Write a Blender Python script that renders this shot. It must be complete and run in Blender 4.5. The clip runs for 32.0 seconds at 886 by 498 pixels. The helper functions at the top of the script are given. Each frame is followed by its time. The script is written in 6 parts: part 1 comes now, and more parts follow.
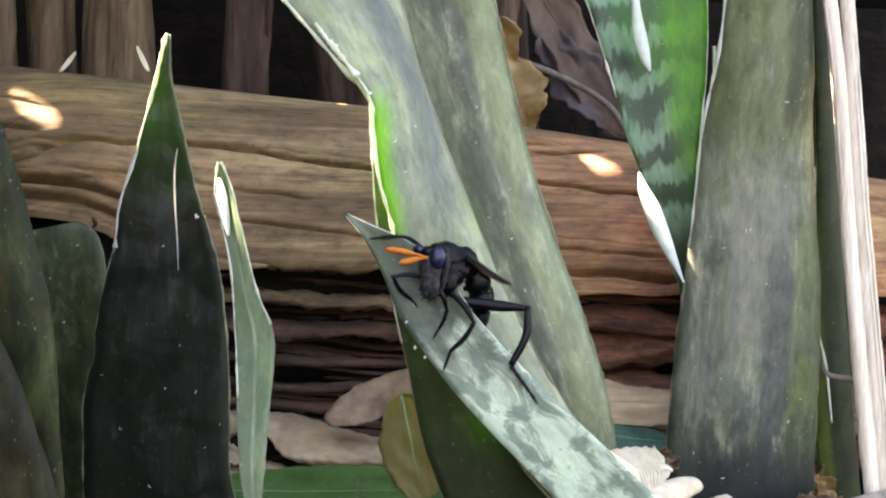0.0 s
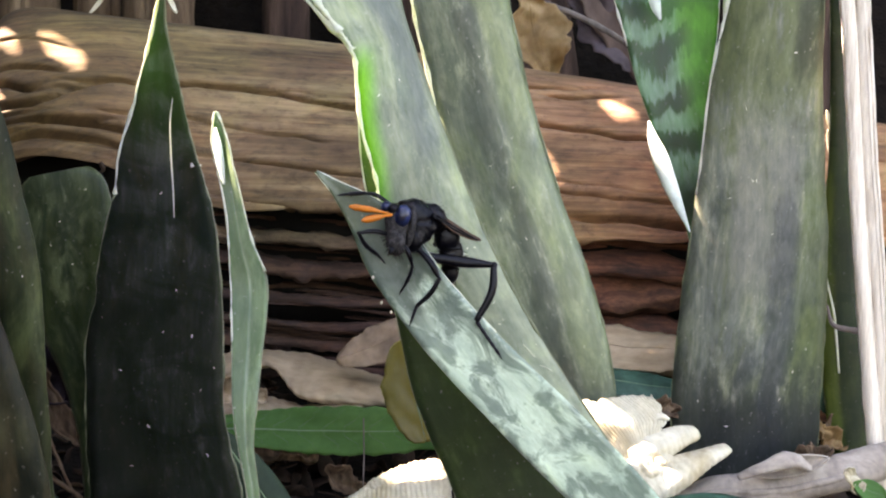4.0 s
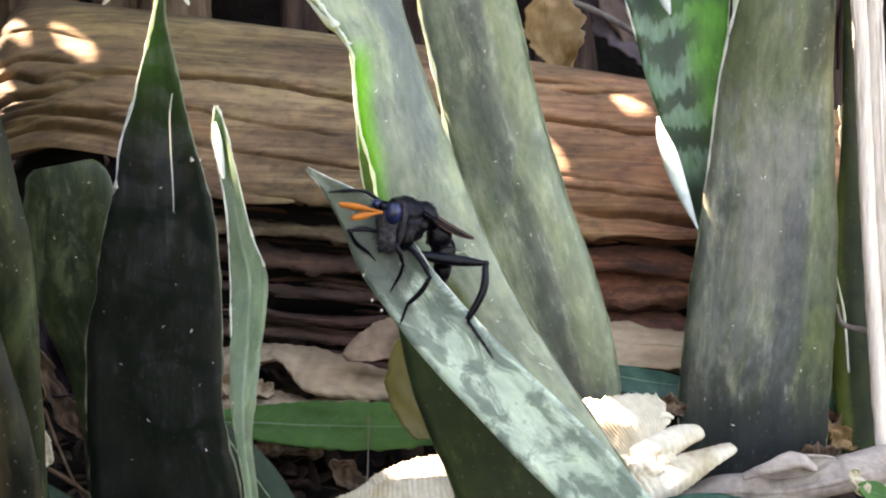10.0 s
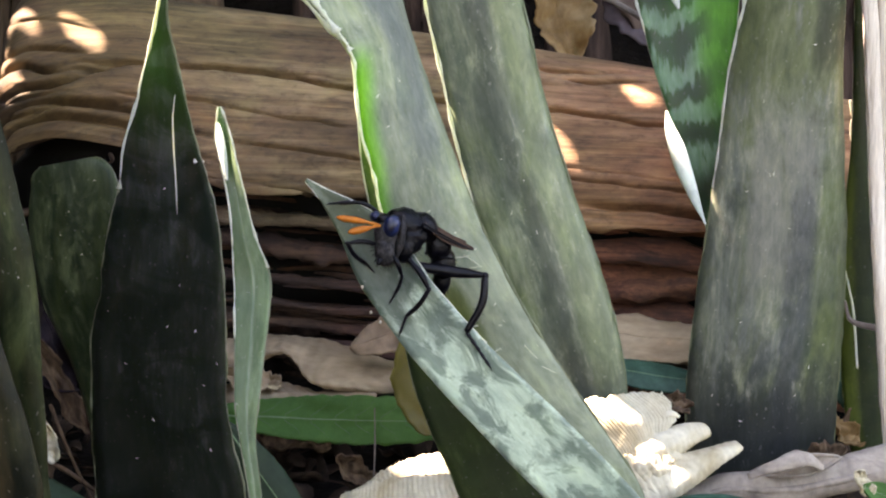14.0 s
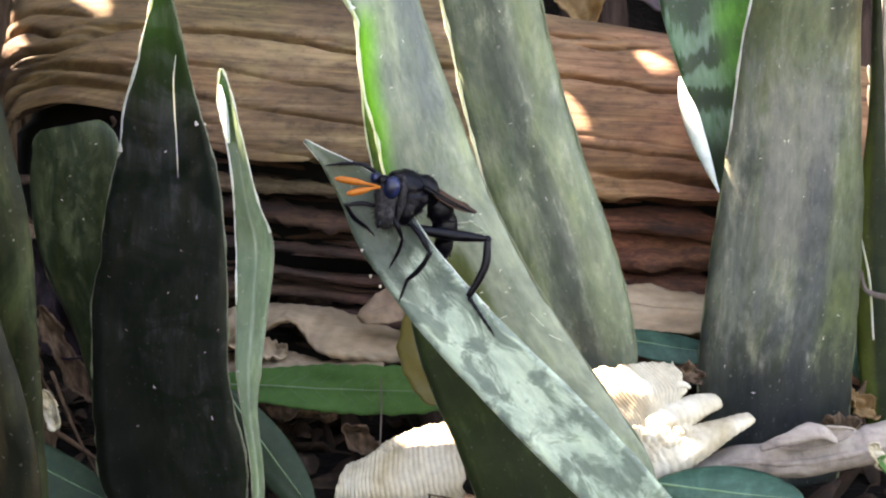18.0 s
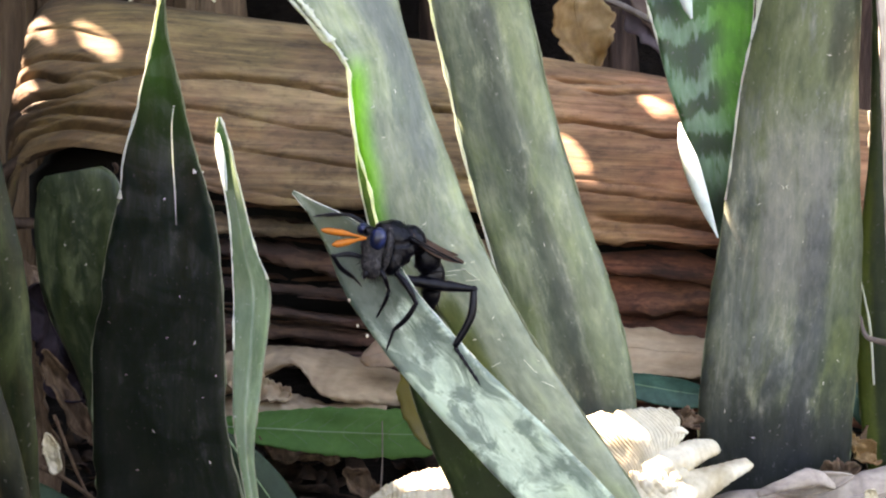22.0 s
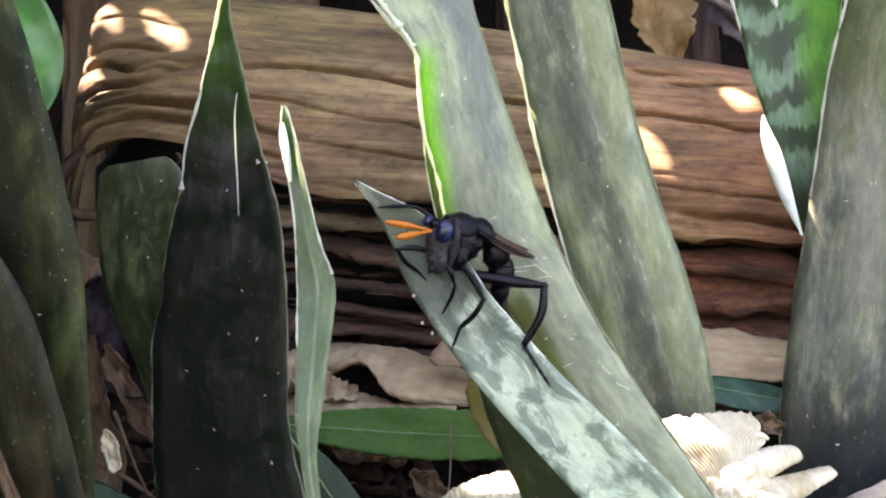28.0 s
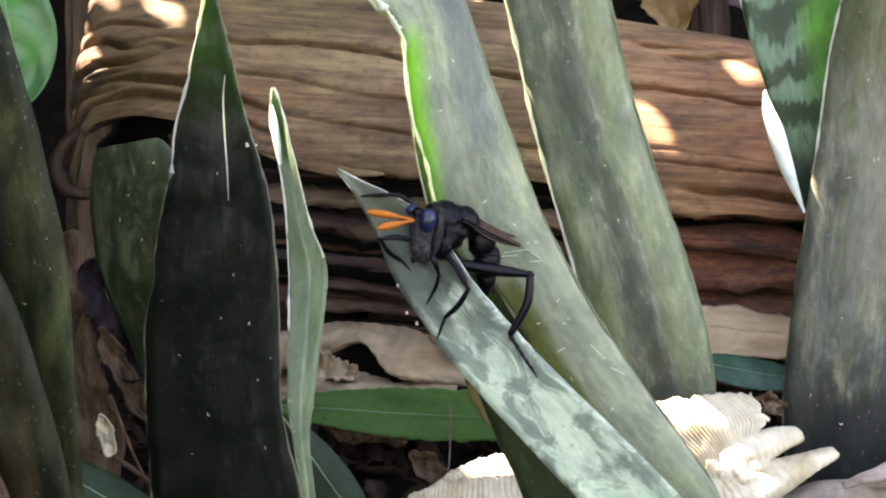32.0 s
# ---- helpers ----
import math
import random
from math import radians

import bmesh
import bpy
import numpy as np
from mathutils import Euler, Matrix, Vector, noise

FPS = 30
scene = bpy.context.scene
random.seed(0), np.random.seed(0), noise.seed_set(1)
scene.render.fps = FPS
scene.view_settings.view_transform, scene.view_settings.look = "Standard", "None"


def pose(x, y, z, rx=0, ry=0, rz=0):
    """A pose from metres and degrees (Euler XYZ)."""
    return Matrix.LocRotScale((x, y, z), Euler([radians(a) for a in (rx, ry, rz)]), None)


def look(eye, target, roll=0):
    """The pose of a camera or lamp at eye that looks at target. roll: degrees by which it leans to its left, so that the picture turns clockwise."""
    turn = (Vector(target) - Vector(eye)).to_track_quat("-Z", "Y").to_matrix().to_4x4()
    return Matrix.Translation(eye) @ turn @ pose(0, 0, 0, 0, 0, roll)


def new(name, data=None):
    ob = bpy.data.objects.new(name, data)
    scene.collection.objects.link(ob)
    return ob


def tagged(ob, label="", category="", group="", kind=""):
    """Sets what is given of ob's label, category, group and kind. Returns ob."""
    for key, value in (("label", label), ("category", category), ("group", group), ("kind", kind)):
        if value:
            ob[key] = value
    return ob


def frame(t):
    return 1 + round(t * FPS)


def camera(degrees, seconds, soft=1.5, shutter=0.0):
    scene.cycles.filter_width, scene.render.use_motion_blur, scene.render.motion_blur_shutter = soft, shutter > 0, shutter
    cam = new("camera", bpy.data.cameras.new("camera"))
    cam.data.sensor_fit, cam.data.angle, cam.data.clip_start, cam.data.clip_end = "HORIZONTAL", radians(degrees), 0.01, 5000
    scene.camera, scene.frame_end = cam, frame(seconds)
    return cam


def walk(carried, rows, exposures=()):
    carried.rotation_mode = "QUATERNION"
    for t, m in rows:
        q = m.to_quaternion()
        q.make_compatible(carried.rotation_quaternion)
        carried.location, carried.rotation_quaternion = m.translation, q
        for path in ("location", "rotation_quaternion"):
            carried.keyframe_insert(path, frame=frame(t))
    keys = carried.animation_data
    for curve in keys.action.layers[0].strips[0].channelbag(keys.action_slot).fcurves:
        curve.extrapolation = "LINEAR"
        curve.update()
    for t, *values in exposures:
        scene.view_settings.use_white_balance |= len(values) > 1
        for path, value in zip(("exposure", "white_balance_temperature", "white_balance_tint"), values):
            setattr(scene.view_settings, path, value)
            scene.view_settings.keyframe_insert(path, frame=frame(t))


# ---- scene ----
cam = camera(28, 32.0, soft=2.2)
PATH = [
    (0, (0.00947, -0.86815, 0.18858), (0.00725, 0.13101, 0.14762), -0.189),
    (0.5, (0.03368, -0.87420, 0.18938), (0.00611, 0.12458, 0.14828), 0.4),
    (1, (0.04443, -0.87711, 0.19163), (0.00758, 0.12107, 0.14381), 0.636),
    (1.5, (0.05911, -0.89006, 0.19487), (0.00903, 0.10722, 0.14065), 0.637),
    (2, (0.06907, -0.88982, 0.20548), (0.00910, 0.10633, 0.14152), 0.524),
    (2.5, (0.07510, -0.88504, 0.20801), (0.00784, 0.11053, 0.14221), 0.441),
    (3, (0.07215, -0.88167, 0.21145), (0.00630, 0.11367, 0.14104), 0.374),
    (3.5, (0.06818, -0.87839, 0.20573), (0.00555, 0.11670, 0.12913), 0.42),
    (4, (0.06999, -0.87702, 0.20536), (0.00489, 0.11707, 0.11842), 0.326),
    (4.5, (0.07994, -0.87587, 0.20447), (0.00461, 0.11702, 0.11234), 0.317),
    (6.5, (0.08896, -0.87386, 0.21776), (0.00281, 0.11693, 0.11333), 0.185),
    (7, (0.09009, -0.87202, 0.22356), (0.00213, 0.11820, 0.11532), 0.12),
    (7.5, (0.08855, -0.87321, 0.22270), (0.00190, 0.11726, 0.11565), 0.22),
    (8, (0.08715, -0.87171, 0.22031), (0.00182, 0.11914, 0.11574), 0.317),
    (8.5, (0.08539, -0.87007, 0.21407), (0.00187, 0.12154, 0.11542), 0.393),
    (9, (0.08787, -0.87110, 0.21050), (0.00179, 0.12070, 0.11607), 0.469),
    (9.5, (0.09060, -0.87039, 0.20895), (0.00163, 0.12131, 0.11609), 0.526),
    (10, (0.09167, -0.87003, 0.20946), (0.00172, 0.12147, 0.11540), 0.608),
    (10.5, (0.08741, -0.87000, 0.21484), (0.00146, 0.12123, 0.11445), 0.673),
    (11, (0.08605, -0.87046, 0.21787), (0.00139, 0.12040, 0.11281), 0.681),
    (11.5, (0.09032, -0.87164, 0.21501), (0.00107, 0.11892, 0.11092), 0.703),
    (12, (0.10085, -0.87015, 0.21478), (0.00106, 0.11934, 0.11017), 0.674),
    (12.5, (0.10810, -0.87065, 0.21690), (0.00065, 0.11794, 0.11131), 0.634),
    (13, (0.11164, -0.86886, 0.22289), (-0.00032, 0.11873, 0.11271), 0.604),
    (13.5, (0.11364, -0.86639, 0.23091), (-0.00122, 0.12008, 0.11386), 0.565),
    (14, (0.10258, -0.86371, 0.23422), (-0.00209, 0.12336, 0.11288), 0.626),
    (14.5, (0.09823, -0.86124, 0.23527), (-0.00296, 0.12579, 0.11065), 0.77),
    (16.5, (0.10795, -0.85231, 0.22879), (-0.00589, 0.13304, 0.10184), 0.724),
    (17, (0.11111, -0.85001, 0.22810), (-0.00663, 0.13473, 0.09990), 0.725),
    (17.5, (0.11300, -0.84899, 0.22879), (-0.00721, 0.13498, 0.09710), 0.715),
    (18, (0.11030, -0.84630, 0.22606), (-0.00794, 0.13764, 0.09239), 0.786),
    (18.5, (0.10685, -0.84515, 0.22899), (-0.00862, 0.13909, 0.09507), 0.736),
    (19, (0.10248, -0.84452, 0.23866), (-0.00908, 0.13987, 0.10256), 0.814),
    (19.5, (0.10771, -0.84503, 0.24273), (-0.00910, 0.13854, 0.10504), 0.802),
    (20, (0.11755, -0.84498, 0.24547), (-0.00917, 0.13723, 0.10682), 0.723),
    (20.5, (0.12257, -0.84510, 0.24250), (-0.00952, 0.13716, 0.10937), 0.699),
    (21, (0.12852, -0.84608, 0.24751), (-0.00963, 0.13532, 0.11423), 0.591),
    (21.5, (0.13159, -0.84627, 0.24098), (-0.00912, 0.13599, 0.11702), 0.633),
    (22, (0.13162, -0.84923, 0.23535), (-0.00812, 0.13401, 0.11820), 0.703),
    (22.5, (0.12050, -0.84963, 0.23407), (-0.00769, 0.13534, 0.11828), 0.833),
    (23, (0.10556, -0.85135, 0.23628), (-0.00721, 0.13529, 0.11874), 1.018),
    (23.5, (0.10763, -0.85156, 0.23502), (-0.00697, 0.13507, 0.11912), 1.046),
    (24, (0.11747, -0.85098, 0.23594), (-0.00681, 0.13441, 0.11944), 1.069),
    (24.5, (0.12100, -0.85055, 0.23727), (-0.00649, 0.13431, 0.11980), 1.147),
    (26.5, (0.11307, -0.83032, 0.23192), (-0.02844, 0.15327, 0.12005), 1.136),
    (27, (0.11117, -0.82518, 0.24293), (-0.03670, 0.15598, 0.11865), 0.997),
    (27.5, (0.11160, -0.81917, 0.24057), (-0.04442, 0.16057, 0.11502), 1.072),
    (28, (0.13104, -0.81667, 0.22934), (-0.05279, 0.15917, 0.11133), 0.929),
    (28.5, (0.16700, -0.81371, 0.22077), (-0.06170, 0.15323, 0.10802), 0.696),
    (29, (0.18262, -0.80726, 0.22748), (-0.07051, 0.15225, 0.10395), 0.313),
    (29.5, (0.20186, -0.79952, 0.22464), (-0.07853, 0.15264, 0.10310), 0.136),
    (30, (0.18100, -0.79586, 0.24888), (-0.07951, 0.15887, 0.10525), 0.306),
    (30.5, (0.16648, -0.79687, 0.26076), (-0.07410, 0.16179, 0.10882), 0.35),
    (31, (0.16172, -0.79862, 0.25300), (-0.06625, 0.16418, 0.10794), 0.384),
    (31.5, (0.16541, -0.79952, 0.24570), (-0.06029, 0.16433, 0.10414), 0.344),
    (32, (0.14617, -0.80076, 0.24071), (-0.05376, 0.16861, 0.09803), 0.388),
]
walk(cam, [(t, look(eye, target, roll)) for t, eye, target, roll in PATH], exposures=[(0, 4.21, 8800, 23), (13, 4.21, 8800, 23), (14, 3.95, 8800, 23), (15.5, 4.1, 8800, 24.5), (19, 4.22, 8800, 24.5), (24, 4.22, 8800, 24.5), (27, 4.23, 8800, 26), (28.3, 4.37, 8800, 26), (29, 4.48, 8800, 26), (30, 4.16, 8800, 24.5), (31, 4.3, 8800, 24.5), (32, 4.18, 8800, 24.5)])

# ---- world and sun ----
SUN = Vector((-0.50, 0.10, 0.85)).normalized()
world = bpy.data.worlds.new("world")
scene.world = world
world.use_nodes = True
sky = world.node_tree.nodes.new("ShaderNodeTexSky")
sky.sky_type = "NISHITA"
sky.sun_disc = False
sky.sun_elevation = math.asin(SUN.z)
sky.sun_rotation = math.atan2(SUN.x, SUN.y)
background = world.node_tree.nodes["Background"]
background.inputs["Strength"].default_value = 0.085
world.node_tree.links.new(sky.outputs["Color"], background.inputs["Color"])
sun = new("sun", bpy.data.lights.new("sun", "SUN"))
sun.data.energy = 5.0
sun.data.angle = radians(0.3)
sun.data.color = (1.0, 1.0, 0.99)
sun.matrix_world = look(SUN * 6, (0, 0, 0))


# ---- materials ----
def shader(name):
    m = bpy.data.materials.new(name)
    m.use_nodes = True
    return m, m.node_tree, m.node_tree.nodes["Principled BSDF"]


def node(tree, kind, **values):
    n = tree.nodes.new(kind)
    for key, value in values.items():
        n.inputs[key].default_value = value
    return n


def ramp(tree, source, stops):
    r = tree.nodes.new("ShaderNodeValToRGB")
    while len(r.color_ramp.elements) < len(stops):
        r.color_ramp.elements.new(0.5)
    for e, (at, c) in zip(r.color_ramp.elements, stops):
        e.position = at
        e.color = (*c, 1) if len(c) == 3 else c
    tree.links.new(source, r.inputs["Fac"])
    return r.outputs["Color"]


def stretched(tree, scale, size, detail=4.0, rough=0.6, warp=0.0, uv=True):
    """Noise over the blade's own metres (u across, v along) or over the object's."""
    c = tree.nodes.new("ShaderNodeTexCoord")
    mp = node(tree, "ShaderNodeMapping", Scale=scale)
    tree.links.new(c.outputs["UV" if uv else "Object"], mp.inputs["Vector"])
    n = node(tree, "ShaderNodeTexNoise", Scale=size, Detail=detail, Roughness=rough, Distortion=warp)
    tree.links.new(mp.outputs["Vector"], n.inputs["Vector"])
    return n.outputs["Fac"]


def mixed(tree, fac, a, b, how="MIX"):
    m = tree.nodes.new("ShaderNodeMix")
    m.data_type, m.blend_type = "RGBA", how
    for value, slot in ((fac, 0), (a, 6), (b, 7)):
        if isinstance(value, (int, float)):
            m.inputs[slot].default_value = value
        elif isinstance(value, tuple):
            m.inputs[slot].default_value = (*value, 1)
        else:
            tree.links.new(value, m.inputs[slot])
    return m.outputs[2]


def relief(tree, bsdf, height, strength, distance=0.001):
    b = node(tree, "ShaderNodeBump", Strength=strength, Distance=distance)
    tree.links.new(height, b.inputs["Height"])
    tree.links.new(b.outputs["Normal"], bsdf.inputs["Normal"])


def see_through(m, tree, bsdf, colour, share):
    """Lets a share of the light through, as a leaf does."""
    out = tree.nodes["Material Output"]
    t = tree.nodes.new("ShaderNodeBsdfTranslucent")
    if isinstance(colour, tuple):
        t.inputs["Color"].default_value = (*colour, 1)
    else:
        tree.links.new(colour, t.inputs["Color"])
    mx = node(tree, "ShaderNodeMixShader", Fac=share)
    tree.links.new(bsdf.outputs["BSDF"], mx.inputs[1])
    tree.links.new(t.outputs["BSDF"], mx.inputs[2])
    tree.links.new(mx.outputs["Shader"], out.inputs["Surface"])


def scaled(tree, value, by):
    n = tree.nodes.new("ShaderNodeMath")
    n.operation = "MULTIPLY"
    n.inputs[1].default_value = by
    tree.links.new(value, n.inputs[0])
    return n.outputs[0]


def zone_mask(tree, seed, terms, mottle):
    """Where a stain, tint or painted light lies on a blade: a product of soft ramps over ku * u + kv * v + c (metres
    from the middle and from the tip), broken by noise.
    """
    coords = tree.nodes.new("ShaderNodeTexCoord")
    split = tree.nodes.new("ShaderNodeSeparateXYZ")
    tree.links.new(coords.outputs["UV"], split.inputs[0])

    def calc(how, a, k):
        n = tree.nodes.new("ShaderNodeMath")
        n.operation = how
        for slot, value in enumerate((a, k)):
            if isinstance(value, float):
                n.inputs[slot].default_value = value
            else:
                tree.links.new(value, n.inputs[slot])
        return n.outputs[0]

    total = None
    for ku, kv, c, lo, hi in terms:
        value = calc("ADD", calc("MULTIPLY", split.outputs["X"], float(ku)), calc("MULTIPLY", split.outputs["Y"], float(kv)))
        value = calc("ADD", value, float(c - ku * seed * 0.37 - kv * seed * 0.61))
        reach = tree.nodes.new("ShaderNodeMapRange")
        reach.interpolation_type = "SMOOTHSTEP"
        tree.links.new(value, reach.inputs["Value"])
        low, high = (lo, hi) if lo < hi else (hi, lo)
        reach.inputs["From Min"].default_value, reach.inputs["From Max"].default_value = low, high
        reach.inputs["To Min"].default_value, reach.inputs["To Max"].default_value = (0.0, 1.0) if lo < hi else (1.0, 0.0)
        total = reach.outputs["Result"] if total is None else calc("MULTIPLY", total, reach.outputs["Result"])
    if mottle:
        spread = calc("MULTIPLY", calc("SUBTRACT", stretched(tree, (2.8, 0.9, 1), 34, 7, 0.72, 0.15), 0.5), float(mottle))
        total = calc("MULTIPLY", total, ramp(tree, calc("ADD", calc("MULTIPLY", total, 0.6), calc("ADD", spread, 0.1)), [(0.28, (0, 0, 0)), (0.58, (1, 1, 1))]))
    return total


def blade_material(name, pale, mid, dark, moss, bands=0.5, streaks=0.6, moss_amount=0.5, glow=(0.10, 0.42, 0.02), share=0.3,
                   rough=0.42, band_size=42.0, film=0.0, band_scale=(0.55, 1.5, 1), edge=0.05, stain=0.0, tip=None, dots=0.22, spec=0.45, wave=None, zones=(), seed=0.0):
    m, tree, bsdf = shader(name)
    streak = ramp(tree, stretched(tree, (5, 0.7, 1), 24, 7, 0.7, 0.8), [(0.38, (0, 0, 0)), (0.60, (1, 1, 1))])
    band = ramp(tree, stretched(tree, band_scale, band_size, 5, 0.62, 0.9), [(0.5 - edge, (0, 0, 0)), (0.5 + edge, (1, 1, 1))])
    if wave:
        # cross bands with edges drawn out along the blade
        c = tree.nodes.new("ShaderNodeTexCoord")
        shift = scaled(tree, stretched(tree, (9, 1.0, 1), 38, 5, 0.65), wave[1])
        sway = scaled(tree, stretched(tree, (1, 0.5, 1), 30, 3, 0.5), wave[2])
        push = tree.nodes.new("ShaderNodeCombineXYZ")
        both = tree.nodes.new("ShaderNodeMath")
        tree.links.new(shift, both.inputs[0])
        tree.links.new(sway, both.inputs[1])
        tree.links.new(both.outputs[0], push.inputs["Y"])
        moved = tree.nodes.new("ShaderNodeVectorMath")
        tree.links.new(c.outputs["UV"], moved.inputs[0])
        tree.links.new(push.outputs[0], moved.inputs[1])
        rows = tree.nodes.new("ShaderNodeTexWave")
        rows.bands_direction = "Y"
        rows.inputs["Scale"].default_value = wave[0]
        tree.links.new(moved.outputs[0], rows.inputs["Vector"])
        band = ramp(tree, rows.outputs["Fac"], [(0.30, (0, 0, 0)), (0.66, (1, 1, 1))])
    patch = ramp(tree, stretched(tree, (3.0, 0.8, 1), 14, 6, 0.68, 0.8), [(0.46, (0, 0, 0)), (0.66, (1, 1, 1))])
    col = mixed(tree, streak, mid, pale)
    for colour, amount, terms, mottle, under in zones:
        if under:
            col = mixed(tree, scaled(tree, zone_mask(tree, seed, terms, mottle), amount), col, colour)
    col = mixed(tree, scaled(tree, band, bands), col, dark)
    col = mixed(tree, scaled(tree, patch, moss_amount), col, moss)
    blot = ramp(tree, stretched(tree, (2.0, 0.7, 1), 17, 7, 0.72, 0.7), [(0.47, (0, 0, 0)), (0.66, (1, 1, 1))])
    col = mixed(tree, scaled(tree, blot, stain), col, (0.035, 0.042, 0.045))
    for colour, amount, terms, mottle, under in zones:
        if not under:
            col = mixed(tree, scaled(tree, zone_mask(tree, seed, terms, mottle), amount), col, colour)
    fine = ramp(tree, stretched(tree, (6, 1.3, 1), 60, 6, 0.7, 0.5), [(0.3, (0.62, 0.62, 0.62)), (0.72, (1.2, 1.2, 1.2))])
    col = mixed(tree, streaks, col, mixed(tree, 1.0, col, fine, "MULTIPLY"))
    blotch = ramp(tree, stretched(tree, (2.4, 1.1, 1), 46, 6, 0.66, 0.4), [(0.34, (0.62, 0.64, 0.66)), (0.52, (1.0, 1.0, 1.0)), (0.68, (1.22, 1.22, 1.10))])
    col = mixed(tree, 0.8, col, mixed(tree, 1.0, col, blotch, "MULTIPLY"))
    specks = ramp(tree, stretched(tree, (1, 0.8, 1), 420, 2, 0.5), [(0.675, (0, 0, 0)), (0.72, (1, 1, 1))])
    col = mixed(tree, scaled(tree, specks, dots), col, (0.55, 0.57, 0.42))
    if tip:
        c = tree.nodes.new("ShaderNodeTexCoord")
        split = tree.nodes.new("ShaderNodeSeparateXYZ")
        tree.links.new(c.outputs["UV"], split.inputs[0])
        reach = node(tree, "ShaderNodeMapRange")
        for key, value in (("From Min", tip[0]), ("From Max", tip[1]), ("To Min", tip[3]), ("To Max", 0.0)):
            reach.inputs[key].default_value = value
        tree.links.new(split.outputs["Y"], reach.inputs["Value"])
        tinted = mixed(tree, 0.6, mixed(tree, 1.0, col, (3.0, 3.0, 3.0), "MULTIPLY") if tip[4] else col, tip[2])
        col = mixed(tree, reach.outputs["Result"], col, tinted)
    tree.links.new(col, bsdf.inputs["Base Color"])
    gloss = ramp(tree, stretched(tree, (3, 0.8, 1), 40, 4, 0.6), [(0.3, (rough - 0.1,) * 3), (0.7, (rough + 0.14,) * 3)])
    tree.links.new(gloss, bsdf.inputs["Roughness"])
    bsdf.inputs["Specular IOR Level"].default_value = spec
    bsdf.inputs["Coat Weight"].default_value = film
    bsdf.inputs["Coat Roughness"].default_value = 0.35
    relief(tree, bsdf, stretched(tree, (7, 1.6, 1), 55, 6, 0.68), 0.3, 0.0008)
    see_through(m, tree, bsdf, glow, share)
    return m


def wood_material(name, dark, mid, pale, stain, crack=0.6, drift=None, uv=False):
    """Long-grained rotten wood: streaks, dark splits and rusty stains along the object's x."""
    m, tree, bsdf = shader(name)
    fibre = stretched(tree, (0.05, 1.5, 1.5), 110, 8, 0.72, 0.05, uv)
    broad = stretched(tree, (0.16, 1.2, 1.2), 26, 6, 0.66, 0.1, uv)
    grain = mixed(tree, 0.58, fibre, broad)
    col = ramp(tree, grain, [(0.34, dark), (0.47, mid), (0.60, pale), (0.74, mid)])
    rust = ramp(tree, stretched(tree, (0.6, 1.2, 1.2), 16, 5, 0.65, 0.3, uv), [(0.54, (0, 0, 0)), (0.70, (1, 1, 1))])
    col = mixed(tree, scaled(tree, rust, 0.6), col, stain)
    patches = ramp(tree, stretched(tree, (0.5, 1.0, 1.0), 13, 7, 0.7, 0.1, uv), [(0.38, (0.50, 0.46, 0.48)), (0.62, (1.22, 1.22, 1.20))])
    col = mixed(tree, 0.85, col, mixed(tree, 1.0, col, patches, "MULTIPLY"))
    flecked = ramp(tree, stretched(tree, (1.0, 1.7, 1.7), 62, 6, 0.74, 0.2, uv), [(0.36, (0.50, 0.47, 0.47)), (0.48, (1.05, 1.05, 1.05)), (0.66, (1.32, 1.30, 1.24))])
    col = mixed(tree, 0.75, col, mixed(tree, 1.0, col, flecked, "MULTIPLY"))
    hue = ramp(tree, stretched(tree, (0.7, 1.0, 1.0), 9, 4, 0.6, 0.3, uv), [(0.40, (1.10, 0.96, 1.02)), (0.60, (1.06, 1.12, 0.98))])
    col = mixed(tree, 1.0, col, hue, "MULTIPLY")
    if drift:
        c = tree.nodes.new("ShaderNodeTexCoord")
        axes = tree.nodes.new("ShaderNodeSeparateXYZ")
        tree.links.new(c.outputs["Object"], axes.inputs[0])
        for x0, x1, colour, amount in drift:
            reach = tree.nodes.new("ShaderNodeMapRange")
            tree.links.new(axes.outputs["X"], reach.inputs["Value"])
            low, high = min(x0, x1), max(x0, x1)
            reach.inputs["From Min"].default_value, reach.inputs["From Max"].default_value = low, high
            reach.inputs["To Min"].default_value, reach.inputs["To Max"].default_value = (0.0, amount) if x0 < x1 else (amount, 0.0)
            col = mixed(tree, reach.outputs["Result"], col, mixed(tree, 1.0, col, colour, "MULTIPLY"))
    split = ramp(tree, stretched(tree, (0.14, 1.5, 1.5), 34, 5, 0.6, 0.15, uv), [(0.44, (1, 1, 1)), (0.485, (0.12, 0.10, 0.09)), (0.50, (0.1, 0.08, 0.07)), (0.54, (1, 1, 1))])
    broken = ramp(tree, stretched(tree, (0.5, 1, 1), 20, 4, 0.6, 0.3, uv), [(0.47, (0, 0, 0)), (0.58, (1, 1, 1))])
    col = mixed(tree, scaled(tree, broken, crack), col, mixed(tree, 1.0, col, split, "MULTIPLY"))
    fine = ramp(tree, stretched(tree, (0.06, 2, 2), 330, 5, 0.72, 0.0, uv), [(0.32, (0.66, 0.65, 0.64)), (0.68, (1.22, 1.22, 1.22))])
    col = mixed(tree, 0.55, col, mixed(tree, 1.0, col, fine, "MULTIPLY"))
    tree.links.new(col, bsdf.inputs["Base Color"])
    bsdf.inputs["Roughness"].default_value = 0.85
